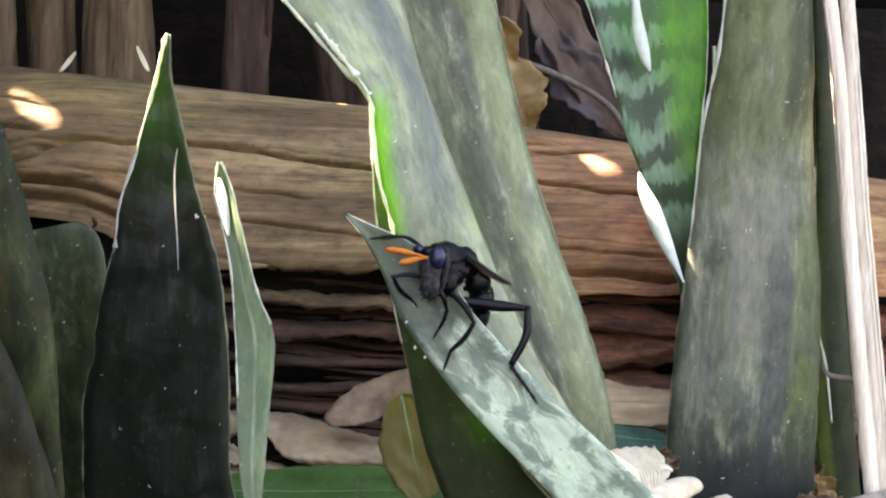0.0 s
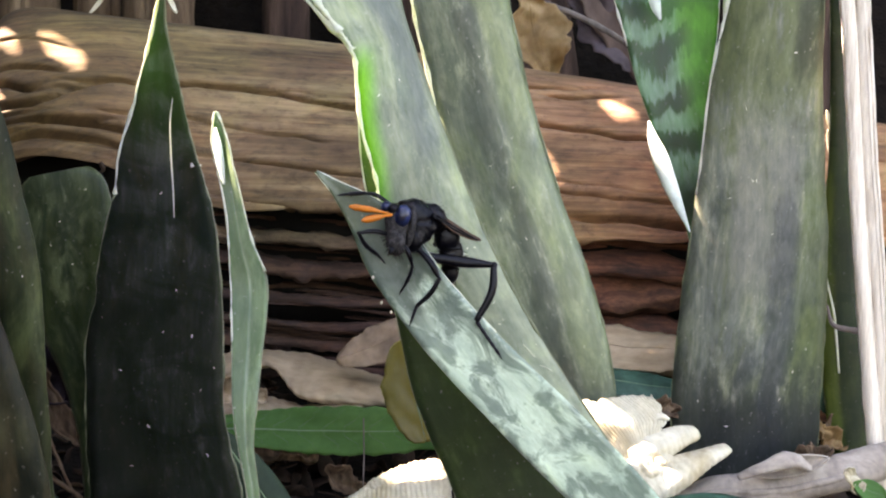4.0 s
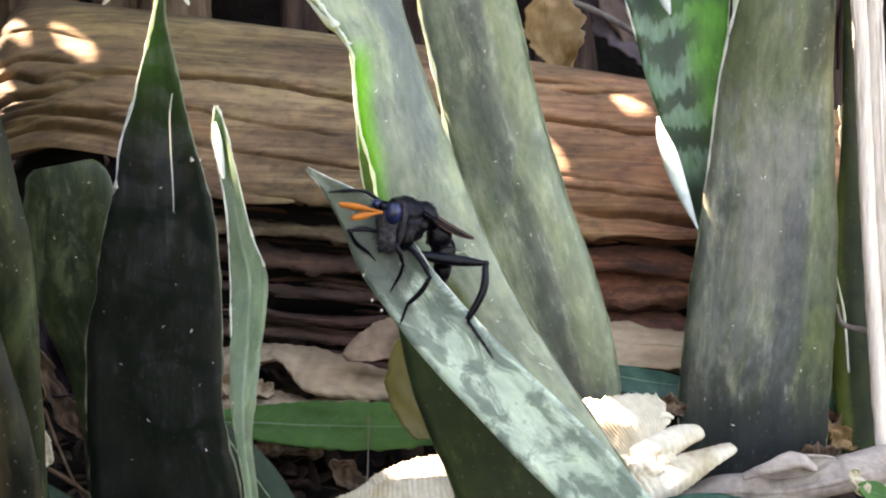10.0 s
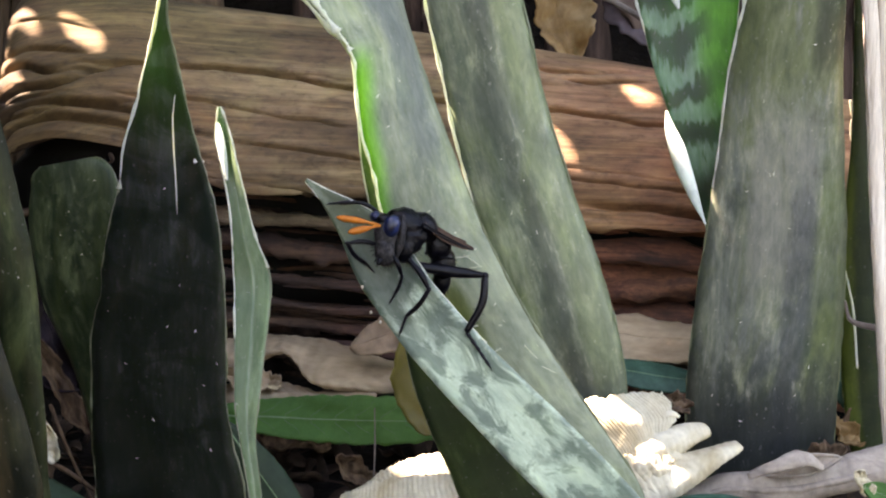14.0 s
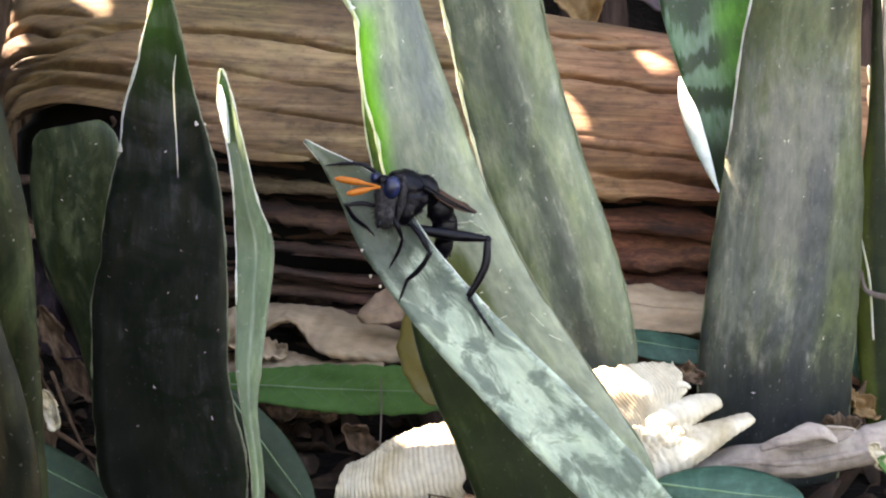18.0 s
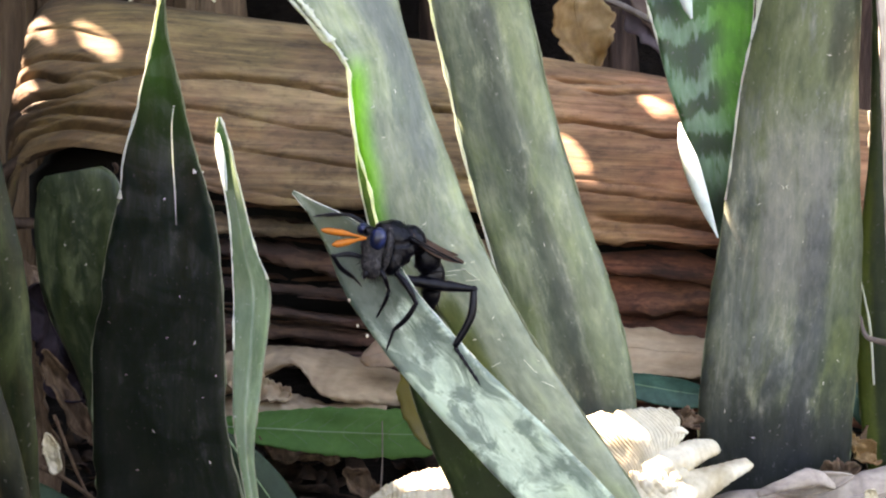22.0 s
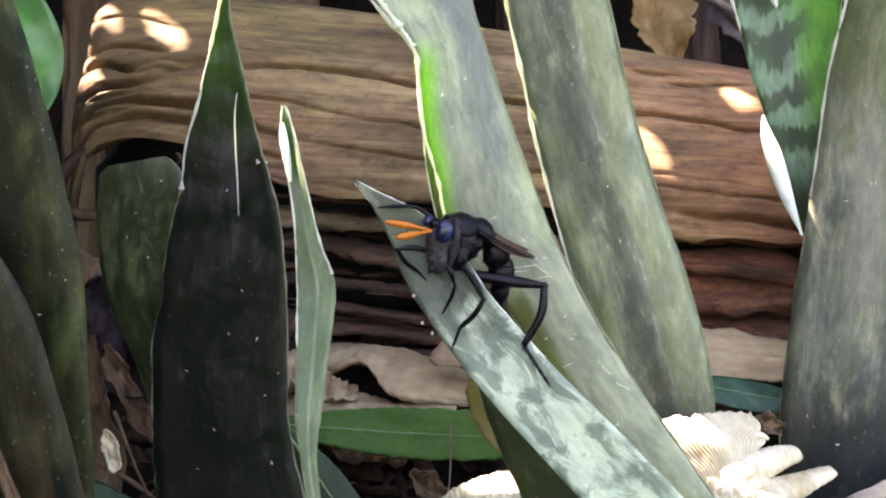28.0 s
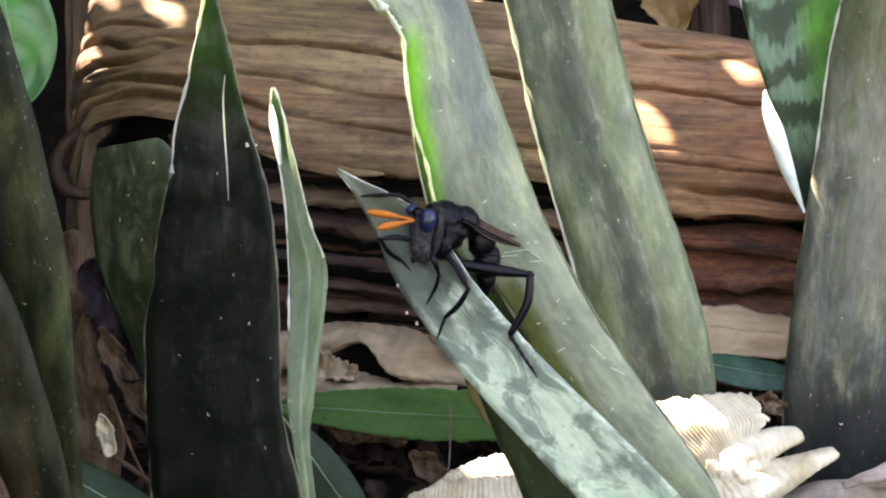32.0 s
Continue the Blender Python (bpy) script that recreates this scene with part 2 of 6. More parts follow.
    relief(tree, bsdf, mixed(tree, 0.5, fibre, stretched(tree, (0.06, 2, 2), 260, 6, 0.7, 0.0, uv)), 0.4, 0.0020)
    return m


def plain_material(name, colours, size=40.0, scale=(1, 1, 1), rough=0.75, bump=0.4, depth=0.001, uv=False, metal=0.0, share=0.0, glow=None,
                   detail=6.0, stops=(0.3, 0.7), gloss=0.5):
    m, tree, bsdf = shader(name)
    big = stretched(tree, scale, size, detail, 0.62, 0.5, uv)
    lo, hi = stops
    n = len(colours)
    col = ramp(tree, big, [(lo + (hi - lo) * i / max(1, n - 1), c) for i, c in enumerate(colours)])
    fine = ramp(tree, stretched(tree, scale, size * 6, 4, 0.6, 0.0, uv), [(0.3, (0.72, 0.72, 0.72)), (0.7, (1.12, 1.12, 1.12))])
    col = mixed(tree, 0.8, col, mixed(tree, 1.0, col, fine, "MULTIPLY"))
    tree.links.new(col, bsdf.inputs["Base Color"])
    bsdf.inputs["Roughness"].default_value = rough
    bsdf.inputs["Metallic"].default_value = metal
    bsdf.inputs["Specular IOR Level"].default_value = gloss
    relief(tree, bsdf, stretched(tree, scale, size * 3, 5, 0.65, 0.3, uv), bump, depth)
    if share:
        see_through(m, tree, bsdf, glow or colours[-1], share)
    return m


OLD_BACK = blade_material("streaked_blade", (0.40, 0.43, 0.285), (0.19, 0.225, 0.14), (0.065, 0.078, 0.072), (0.16, 0.21, 0.05), 0.6, 0.6, 0.55, share=0.10, film=0.1, band_size=44, band_scale=(1.5, 0.45, 1), edge=0.08, stain=0.55, seed=7, rough=0.38,
                          zones=[((0.036, 0.044, 0.038), 0.8, [(1, 0, 0, -0.018, 0.001), (1, 0, 0, 0.016, 0.002)], 2.6, False), ((0.13, 0.168, 0.072), 0.6, [(1, 0, 0, 0.003, 0.014)], 2.4, False), ((0.05, 0.06, 0.05), 0.8, [(0, 1, 0, 0.24, 0.31)], 2.8, False)])
OLD_RIGHT = blade_material("broad_streaked_blade", (0.33, 0.335, 0.245), (0.185, 0.195, 0.135), (0.070, 0.080, 0.080), (0.130, 0.156, 0.052), 0.7, 0.7, 0.8, share=0.08, film=0.0, band_size=40, band_scale=(1.8, 0.36, 1), edge=0.09, stain=0.75, seed=10, rough=0.48, spec=0.22,
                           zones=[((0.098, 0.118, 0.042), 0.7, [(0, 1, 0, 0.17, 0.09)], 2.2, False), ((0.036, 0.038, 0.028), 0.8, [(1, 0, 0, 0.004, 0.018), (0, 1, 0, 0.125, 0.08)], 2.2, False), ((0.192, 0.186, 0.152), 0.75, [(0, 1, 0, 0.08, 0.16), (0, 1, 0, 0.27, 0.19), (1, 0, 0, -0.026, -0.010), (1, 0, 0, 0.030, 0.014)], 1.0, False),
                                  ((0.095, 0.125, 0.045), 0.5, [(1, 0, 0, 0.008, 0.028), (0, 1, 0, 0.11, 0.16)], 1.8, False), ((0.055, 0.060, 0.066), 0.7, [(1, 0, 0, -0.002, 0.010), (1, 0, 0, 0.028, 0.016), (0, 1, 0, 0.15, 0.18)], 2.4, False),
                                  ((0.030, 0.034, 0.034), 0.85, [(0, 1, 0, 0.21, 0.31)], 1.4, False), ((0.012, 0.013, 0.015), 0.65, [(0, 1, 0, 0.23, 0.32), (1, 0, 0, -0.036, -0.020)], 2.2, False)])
OLD_SMOOTH = blade_material("smooth_blade", (0.385, 0.41, 0.28), (0.24, 0.275, 0.19), (0.135, 0.16, 0.13), (0.19, 0.25, 0.07), 0.6, 0.7, 0.45, share=0.14, film=0.0, spec=0.28, rough=0.5, band_size=30, band_scale=(1.6, 0.4, 1), edge=0.12, stain=0.3, seed=6,
                            zones=[((0.10, 0.115, 0.11), 0.7, [(1, 0, 0, -0.008, 0.004), (1, 0, 0, 0.022, 0.012), (0, 1, 0, 0.19, 0.10)], 2.2, False), ((0.34, 0.38, 0.27), 0.5, [(0, 1, 0, 0.13, 0.2)], 0.6, False), ((0.105, 0.125, 0.020), 0.85, [(1, 0, 0, 0.001, -0.010), (0, 1, 0, 0.165, 0.20)], 0.9, False),
                                   # bright green left edge: sunlight through the leaf, put into the colour
                                   ((0.13, 0.46, 0.015), 0.97, [(1, 0.108, 0.0087, 0.0115, 0.0015), (0, 1, 0, 0.062, 0.085), (0, 1, 0, 0.185, 0.145)], 0.0, False)])
# The tip tint paints sunlight that comes through the top of the leaf.
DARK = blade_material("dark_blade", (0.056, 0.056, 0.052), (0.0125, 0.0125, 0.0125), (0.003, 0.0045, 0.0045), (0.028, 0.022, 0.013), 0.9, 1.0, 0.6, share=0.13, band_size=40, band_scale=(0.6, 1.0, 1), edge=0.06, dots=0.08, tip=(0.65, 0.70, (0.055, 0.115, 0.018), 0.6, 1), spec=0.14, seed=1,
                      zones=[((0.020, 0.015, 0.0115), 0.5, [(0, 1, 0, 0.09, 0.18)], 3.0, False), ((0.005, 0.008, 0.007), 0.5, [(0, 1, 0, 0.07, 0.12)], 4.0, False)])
# Mossy leaf tones with the left corner's shade put into the colour.
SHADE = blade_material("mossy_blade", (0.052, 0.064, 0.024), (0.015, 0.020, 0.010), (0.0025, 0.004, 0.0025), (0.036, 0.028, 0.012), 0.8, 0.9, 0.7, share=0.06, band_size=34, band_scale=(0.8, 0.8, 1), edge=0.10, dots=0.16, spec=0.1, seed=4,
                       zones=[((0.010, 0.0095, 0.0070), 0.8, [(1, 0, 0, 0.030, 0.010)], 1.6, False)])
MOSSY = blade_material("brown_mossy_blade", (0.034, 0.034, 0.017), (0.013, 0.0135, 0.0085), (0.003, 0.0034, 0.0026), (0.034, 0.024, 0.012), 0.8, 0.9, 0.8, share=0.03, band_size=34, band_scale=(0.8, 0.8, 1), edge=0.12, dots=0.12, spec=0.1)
MOTTLE = blade_material("mottled_blade", (0.50, 0.61, 0.455), (0.36, 0.46, 0.345), (0.13, 0.175, 0.14), (0.27, 0.345, 0.25), 0.95, 0.45, 0.4, share=0.12, band_size=64, film=0.08, band_scale=(1.5, 0.8, 1), edge=0.05, seed=8,
                        # first zone paints the fly's shade over the mottling; second is the olive tip
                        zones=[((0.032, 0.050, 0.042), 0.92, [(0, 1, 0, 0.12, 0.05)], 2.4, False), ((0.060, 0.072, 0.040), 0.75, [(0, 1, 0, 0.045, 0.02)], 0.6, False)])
BANDED = blade_material("banded_blade", (0.20, 0.34, 0.23), (0.085, 0.190, 0.105), (0.008, 0.030, 0.017), (0.05, 0.26, 0.03), 1.0, 0.6, 0.15, share=0.3, band_size=34, film=0.2, band_scale=(0.32, 1.9, 1), edge=0.035, seed=11, wave=(11.0, 0.030, 0.060),
                        # both bright green zones paint sun shining through the right half
                        zones=[((0.07, 0.33, 0.02), 0.9, [(1, 0, 0, -0.004, 0.012), (0, 1, 0, 0.15, 0.10)], 0.0, True), ((0.075, 0.36, 0.030), 0.75, [(1, 0, 0, 0.000, 0.016), (0, 1, 0, 0.150, 0.09)], 0.0, False),
                               ((0.006, 0.020, 0.013), 0.85, [(0, 1, 0, 0.130, 0.170)], 1.2, False)])
CUTLEAF = blade_material("mottled_dark_blade", (0.092, 0.112, 0.055), (0.028, 0.038, 0.020), (0.007, 0.013, 0.008), (0.050, 0.062, 0.018), 0.75, 0.8, 0.6, share=0.12, band_size=70, band_scale=(1.2, 0.8, 1), edge=0.07, dots=0.15, spec=0.25)
THINLEAF = blade_material("thin_blade", (0.30, 0.38, 0.235), (0.165, 0.235, 0.135), (0.085, 0.125, 0.080), (0.13, 0.20, 0.055), 0.35, 0.8, 0.4, share=0.25, film=0.15, band_scale=(2.5, 0.6, 1), band_size=60, dots=0.4, seed=2,
                          zones=[((0.045, 0.085, 0.032), 0.8, [(1, 0, 0, 0.0006, -0.0018)], 0.8, False)])
FERN = blade_material("dark_green_blade", (0.024, 0.037, 0.013), (0.010, 0.017, 0.008), (0.004, 0.008, 0.005), (0.034, 0.046, 0.008), 0.7, 0.6, 0.5, share=0.12, dots=0.12, spec=0.25, seed=12,
                      zones=[((0.085, 0.110, 0.018), 0.75, [(1, 0, 0, 0.002, -0.007), (0, 1, 0, 0.12, 0.17)], 1.6, False)])
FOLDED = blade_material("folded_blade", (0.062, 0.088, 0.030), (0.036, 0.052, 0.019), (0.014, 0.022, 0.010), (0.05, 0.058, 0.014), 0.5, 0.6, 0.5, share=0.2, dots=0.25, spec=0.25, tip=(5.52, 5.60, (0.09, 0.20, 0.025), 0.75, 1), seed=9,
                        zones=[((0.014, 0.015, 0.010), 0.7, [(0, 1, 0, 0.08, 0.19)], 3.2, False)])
# Near-white that paints sun and gloss on leaf edges and patches.
SUNLIT_WHITE = blade_material("painted_sunlit_white", (0.80, 0.84, 0.78), (0.72, 0.78, 0.70), (0.4, 0.48, 0.4), (0.5, 0.58, 0.45), 0.2, 0.2, 0.2, share=0.3)
RIM = plain_material("pale_margin", [(0.62, 0.63, 0.50), (0.86, 0.87, 0.78)], 120, rough=0.4, bump=0.2, share=0.4, glow=(0.6, 0.7, 0.25))
RIM_DARK = plain_material("dull_margin", [(0.09, 0.11, 0.06), (0.2, 0.22, 0.13)], 120, rough=0.45, bump=0.2, share=0.2, glow=(0.3, 0.4, 0.12))
# Drift darkens the left; its last entry paints the hollow end's shade.
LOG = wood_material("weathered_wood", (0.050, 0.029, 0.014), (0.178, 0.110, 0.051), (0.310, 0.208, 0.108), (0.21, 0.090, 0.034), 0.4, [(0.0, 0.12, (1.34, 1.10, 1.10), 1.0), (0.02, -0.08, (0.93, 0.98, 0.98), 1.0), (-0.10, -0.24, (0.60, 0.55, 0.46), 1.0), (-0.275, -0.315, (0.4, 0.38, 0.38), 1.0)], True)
LOG_SPLIT = wood_material("split_wood", (0.060, 0.038, 0.022), (0.150, 0.100, 0.060), (0.26, 0.19, 0.12), (0.16, 0.085, 0.04))
# Shade under the log is mixed into these dark tones; layers lighten rightwards.
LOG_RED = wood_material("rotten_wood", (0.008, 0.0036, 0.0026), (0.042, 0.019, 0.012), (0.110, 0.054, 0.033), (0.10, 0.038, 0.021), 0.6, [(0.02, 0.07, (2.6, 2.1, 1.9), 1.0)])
CORE = plain_material("shaded_rot", [(0.0012, 0.0009, 0.0006), (0.0036, 0.0024, 0.0018)], 30, rough=0.95)
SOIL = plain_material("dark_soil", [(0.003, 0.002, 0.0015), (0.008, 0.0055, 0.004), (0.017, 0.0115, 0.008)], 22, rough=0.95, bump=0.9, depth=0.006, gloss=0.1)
DRY = plain_material("dry_leaf", [(0.17, 0.11, 0.062), (0.40, 0.285, 0.175), (0.56, 0.43, 0.285)], 34, (0.5, 1, 1.6), 0.7, 0.4, share=0.2, glow=(0.5, 0.33, 0.16))
TAN_DRY = plain_material("brown_tan_leaf", [(0.13, 0.078, 0.045), (0.24, 0.155, 0.095), (0.33, 0.225, 0.145)], 34, (1, 1, 1), 0.75, 0.4, share=0.1, glow=(0.4, 0.25, 0.12))
DRY_DARK = plain_material("brown_dry_leaf", [(0.012, 0.008, 0.005), (0.035, 0.021, 0.014), (0.075, 0.048, 0.031)], 30, (3, 3, 0.6), 0.8, 0.5, share=0.1, gloss=0.15)
SHRIVEL = plain_material("shrivelled_leaf", [(0.035, 0.02, 0.012), (0.10, 0.062, 0.038), (0.19, 0.125, 0.08)], 60, (4, 4, 0.4), 0.8, 0.7, share=0.1, gloss=0.15)
DULL = plain_material("dull_green_leaf", [(0.008, 0.020, 0.009), (0.016, 0.036, 0.016)], 40, rough=0.6, bump=0.3, gloss=0.25)
ORANGE = plain_material("orange_dry_leaf", [(0.11, 0.06, 0.02), (0.32, 0.19, 0.075), (0.48, 0.34, 0.18)], 45, rough=0.65, bump=0.5, share=0.25, glow=(0.5, 0.29, 0.10))
YELLOW = plain_material("yellow_leaf", [(0.075, 0.060, 0.005), (0.12, 0.092, 0.008)], 40, rough=0.5, bump=0.2, share=0.3, glow=(0.5, 0.42, 0.03))
GREEN = plain_material("green_leaf", [(0.036, 0.10, 0.022), (0.062, 0.155, 0.036)], 40, gloss=0.25, rough=0.7, bump=0.25, share=0.2, glow=(0.12, 0.4, 0.05))
BRIGHT = plain_material("bright_green_leaf", [(0.03, 0.135, 0.035), (0.055, 0.20, 0.055)], 30, rough=0.3, bump=0.2, share=0.3, glow=(0.07, 0.36, 0.045))
BLUEGREEN = plain_material("bluish_leaf", [(0.012, 0.044, 0.028), (0.028, 0.086, 0.054), (0.060, 0.140, 0.095)], 60, rough=0.4, bump=0.5, share=0.1, gloss=0.25)
SIDE_VEIN = plain_material("faint_vein", [(0.055, 0.135, 0.036), (0.080, 0.175, 0.052)], 60, rough=0.6, bump=0.1)
VEIN = plain_material("leaf_vein", [(0.11, 0.21, 0.09), (0.17, 0.29, 0.14)], 60, rough=0.5, bump=0.1)
HUSK = plain_material("cream_husk", [(0.37, 0.29, 0.17), (0.56, 0.49, 0.35), (0.69, 0.64, 0.50)], 30, (1, 1, 1), 0.75, 0.3, share=0.15, glow=(0.6, 0.5, 0.33), gloss=0.2)
STRAW = plain_material("pale_straw", [(0.42, 0.34, 0.26), (0.62, 0.53, 0.43), (0.70, 0.63, 0.53)], 40, (6, 6, 0.4), 0.6, 0.3)
STICK = plain_material("grey_stick", [(0.13, 0.10, 0.08), (0.31, 0.25, 0.20), (0.45, 0.38, 0.30)], 40, (1.0, 1.0, 1.0), 0.8, 0.6)
TWIG = plain_material("twig", [(0.09, 0.068, 0.055), (0.20, 0.158, 0.13)], 80, rough=0.8, bump=0.4)
PURPLE_DARK = plain_material("dark_purple_leaf", [(0.006, 0.004, 0.005), (0.022, 0.013, 0.017)], 40, rough=0.75, bump=0.5, gloss=0.15)
TAN = plain_material("pinkish_tan_leaf", [(0.07, 0.046, 0.036), (0.14, 0.094, 0.072)], 30, (1, 1, 0.4), 0.8, 0.4, gloss=0.15)
BROWN = plain_material("brown_bark", [(0.035, 0.021, 0.013), (0.095, 0.060, 0.036), (0.17, 0.115, 0.070)], 24, (2.2, 2.2, 0.3), 0.9, 0.8, 0.004, gloss=0.15)
PURPLE = plain_material("purple_brown_leaf", [(0.04, 0.026, 0.028), (0.085, 0.056, 0.058)], 30, rough=0.7, bump=0.4)
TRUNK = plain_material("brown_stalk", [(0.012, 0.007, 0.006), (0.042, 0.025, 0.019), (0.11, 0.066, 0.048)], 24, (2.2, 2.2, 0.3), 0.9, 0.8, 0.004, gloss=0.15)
# The thicket's deep shade is painted as near-black.
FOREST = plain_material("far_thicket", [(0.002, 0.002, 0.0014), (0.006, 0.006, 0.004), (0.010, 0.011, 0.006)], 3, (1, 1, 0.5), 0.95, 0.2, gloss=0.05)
CANOPY = plain_material("canopy_leaf", [(0.04, 0.09, 0.02), (0.07, 0.14, 0.035)], 20, rough=0.5, bump=0.2, share=0.2, glow=(0.15, 0.35, 0.04))
BLACK = plain_material("black_chitin", [(0.0005, 0.0005, 0.0009), (0.0018, 0.0018, 0.0036), (0.0065, 0.006, 0.0075)], 210, rough=0.33, gloss=0.16, bump=0.6, depth=0.0005)
FUZZ = plain_material("dark_fuzz", [(0.002, 0.002, 0.002), (0.012, 0.011, 0.011)], 900, rough=0.85, gloss=0.06, bump=0.6, depth=0.0004)
FACE = plain_material("grey_fuzz", [(0.008, 0.008, 0.009), (0.030, 0.028, 0.029), (0.075, 0.070, 0.068)], 420, rough=0.9, gloss=0.05, bump=0.8, depth=0.0006)
EYE = plain_material("blue_black_eye", [(0.0012, 0.0020, 0.006), (0.004, 0.008, 0.030), (0.012, 0.022, 0.080)], 300, rough=0.35, gloss=0.4, bump=0.25, depth=0.0002)
CLUB = plain_material("orange_antenna", [(0.30, 0.075, 0.003), (0.42, 0.12, 0.006)], 300, gloss=0.3, rough=0.5, bump=0.2, depth=0.0002)
WING = plain_material("brown_wing", [(0.030, 0.015, 0.009), (0.085, 0.045, 0.028)], 300, (1, 1, 1), 0.5, 0.2, 0.0002, gloss=0.2)


# ---- building blocks ----
def part(name, data, material, parent=None, label=""):
    """Links a mesh (vertices, faces, uvs) as one smooth object under a thing or a part."""
    verts, faces, uvs = data
    me = bpy.data.meshes.new(name)
    me.from_pydata([tuple(v) for v in verts], [], faces)
    me.polygons.foreach_set("use_smooth", [True] * len(me.polygons))
    if uvs is not None:
        layer = me.uv_layers.new(name="UVMap")
        for loop in me.loops:
            layer.data[loop.index].uv = uvs[loop.vertex_index]
    me.materials.append(material)
    me.validate()
    me.update()
    ob = new(name, me)
    if parent:
        ob.parent = parent
    if label:
        tagged(ob, label)
    return ob


def thing(name, label, category, group="", kind=""):
    return tagged(new(name), label, category, group, kind)


def curve_through(rows, count):
    """Catmull-Rom through rows of numbers."""
    a = np.array(rows, float)
    a = np.vstack([2 * a[0] - a[1], a, 2 * a[-1] - a[-2]])
    out = []
    for s in np.linspace(0, len(rows) - 1 - 1e-6, count):
        i, f = int(s), s - int(s)
        p0, p1, p2, p3 = a[i : i + 4]
        out.append(0.5 * (2 * p1 + (p2 - p0) * f + (2 * p0 - 5 * p1 + 4 * p2 - p3) * f**2 + (3 * p1 - p0 - 3 * p2 + p3) * f**3))
    return np.array(out)


def tube(points, radii, sides=8, caps=True, squash=1.0, rough=0.0):
    """A tapered tube through points."""
    pts = [Vector(p) for p in points]
    verts, faces = [], []
    n = len(pts)
    side = None
    for i, p in enumerate(pts):
        t = (pts[min(i + 1, n - 1)] - pts[max(i - 1, 0)]).normalized()
        if side is None:
            side = t.orthogonal().normalized()
        side = (side - t * side.dot(t)).normalized()
        up = t.cross(side)
        r = radii[i] if hasattr(radii, "__len__") else radii
        for k in range(sides):
            a = 2 * math.pi * k / sides
            q = r * (1 + rough * noise.noise(p * 120 + Vector((k * 3.1, 0, 0))))
            verts.append(p + side * (math.cos(a) * q) + up * (math.sin(a) * q * squash))
    for i in range(n - 1):
        for k in range(sides):
            a, b = i * sides + k, i * sides + (k + 1) % sides
            faces.append((a, b, b + sides, a + sides))
    if caps:
        faces.append(tuple(range(sides - 1, -1, -1)))
        faces.append(tuple(range((n - 1) * sides, n * sides)))
    return verts, faces, None


def joined(pieces):
    verts, faces, uvs = [], [], []
    for v, f, u in pieces:
        base = len(verts)
        verts += list(v)
        faces += [tuple(i + base for i in q) for q in f]
        uvs += list(u) if u is not None else [(0, 0)] * len(v)
    return verts, faces, uvs


def sheet(grid, thick, uv=None):
    """A closed sheet over a grid of points [row][column]; thick: metres, or a function of (row, column)."""
    rows, cols = len(grid), len(grid[0])
    g = np.array([[tuple(p) for p in r] for r in grid], float)
    du = np.gradient(g, axis=1)
    dv = np.gradient(g, axis=0)
    nrm = np.cross(du, dv)
    nrm /= np.linalg.norm(nrm, axis=2, keepdims=True) + 1e-12
    th = np.array([[thick(i, j) if callable(thick) else thick for j in range(cols)] for i in range(rows)])[..., None] / 2
    verts = np.vstack([(g + nrm * th).reshape(-1, 3), (g - nrm * th).reshape(-1, 3)])
    half = rows * cols
    faces = []
    for i in range(rows - 1):
        for j in range(cols - 1):
            a = i * cols + j
            faces.append((a, a + 1, a + cols + 1, a + cols))
            faces.append((half + a, half + a + cols, half + a + cols + 1, half + a + 1))
    ring = [j for j in range(cols)] + [i * cols + cols - 1 for i in range(1, rows)]
    ring += [(rows - 1) * cols + j for j in range(cols - 2, -1, -1)] + [i * cols for i in range(rows - 2, 0, -1)]
    for a, b in zip(ring, ring[1:] + ring[:1]):
        faces.append((b, a, half + a, half + b))
    if uv is None:
        uvs = [(j * 0.004, i * 0.004) for i in range(rows) for j in range(cols)]
    else:
        uvs = [uv[i][j] for i in range(rows) for j in range(cols)]
    return [Vector(v) for v in verts], faces, uvs + uvs


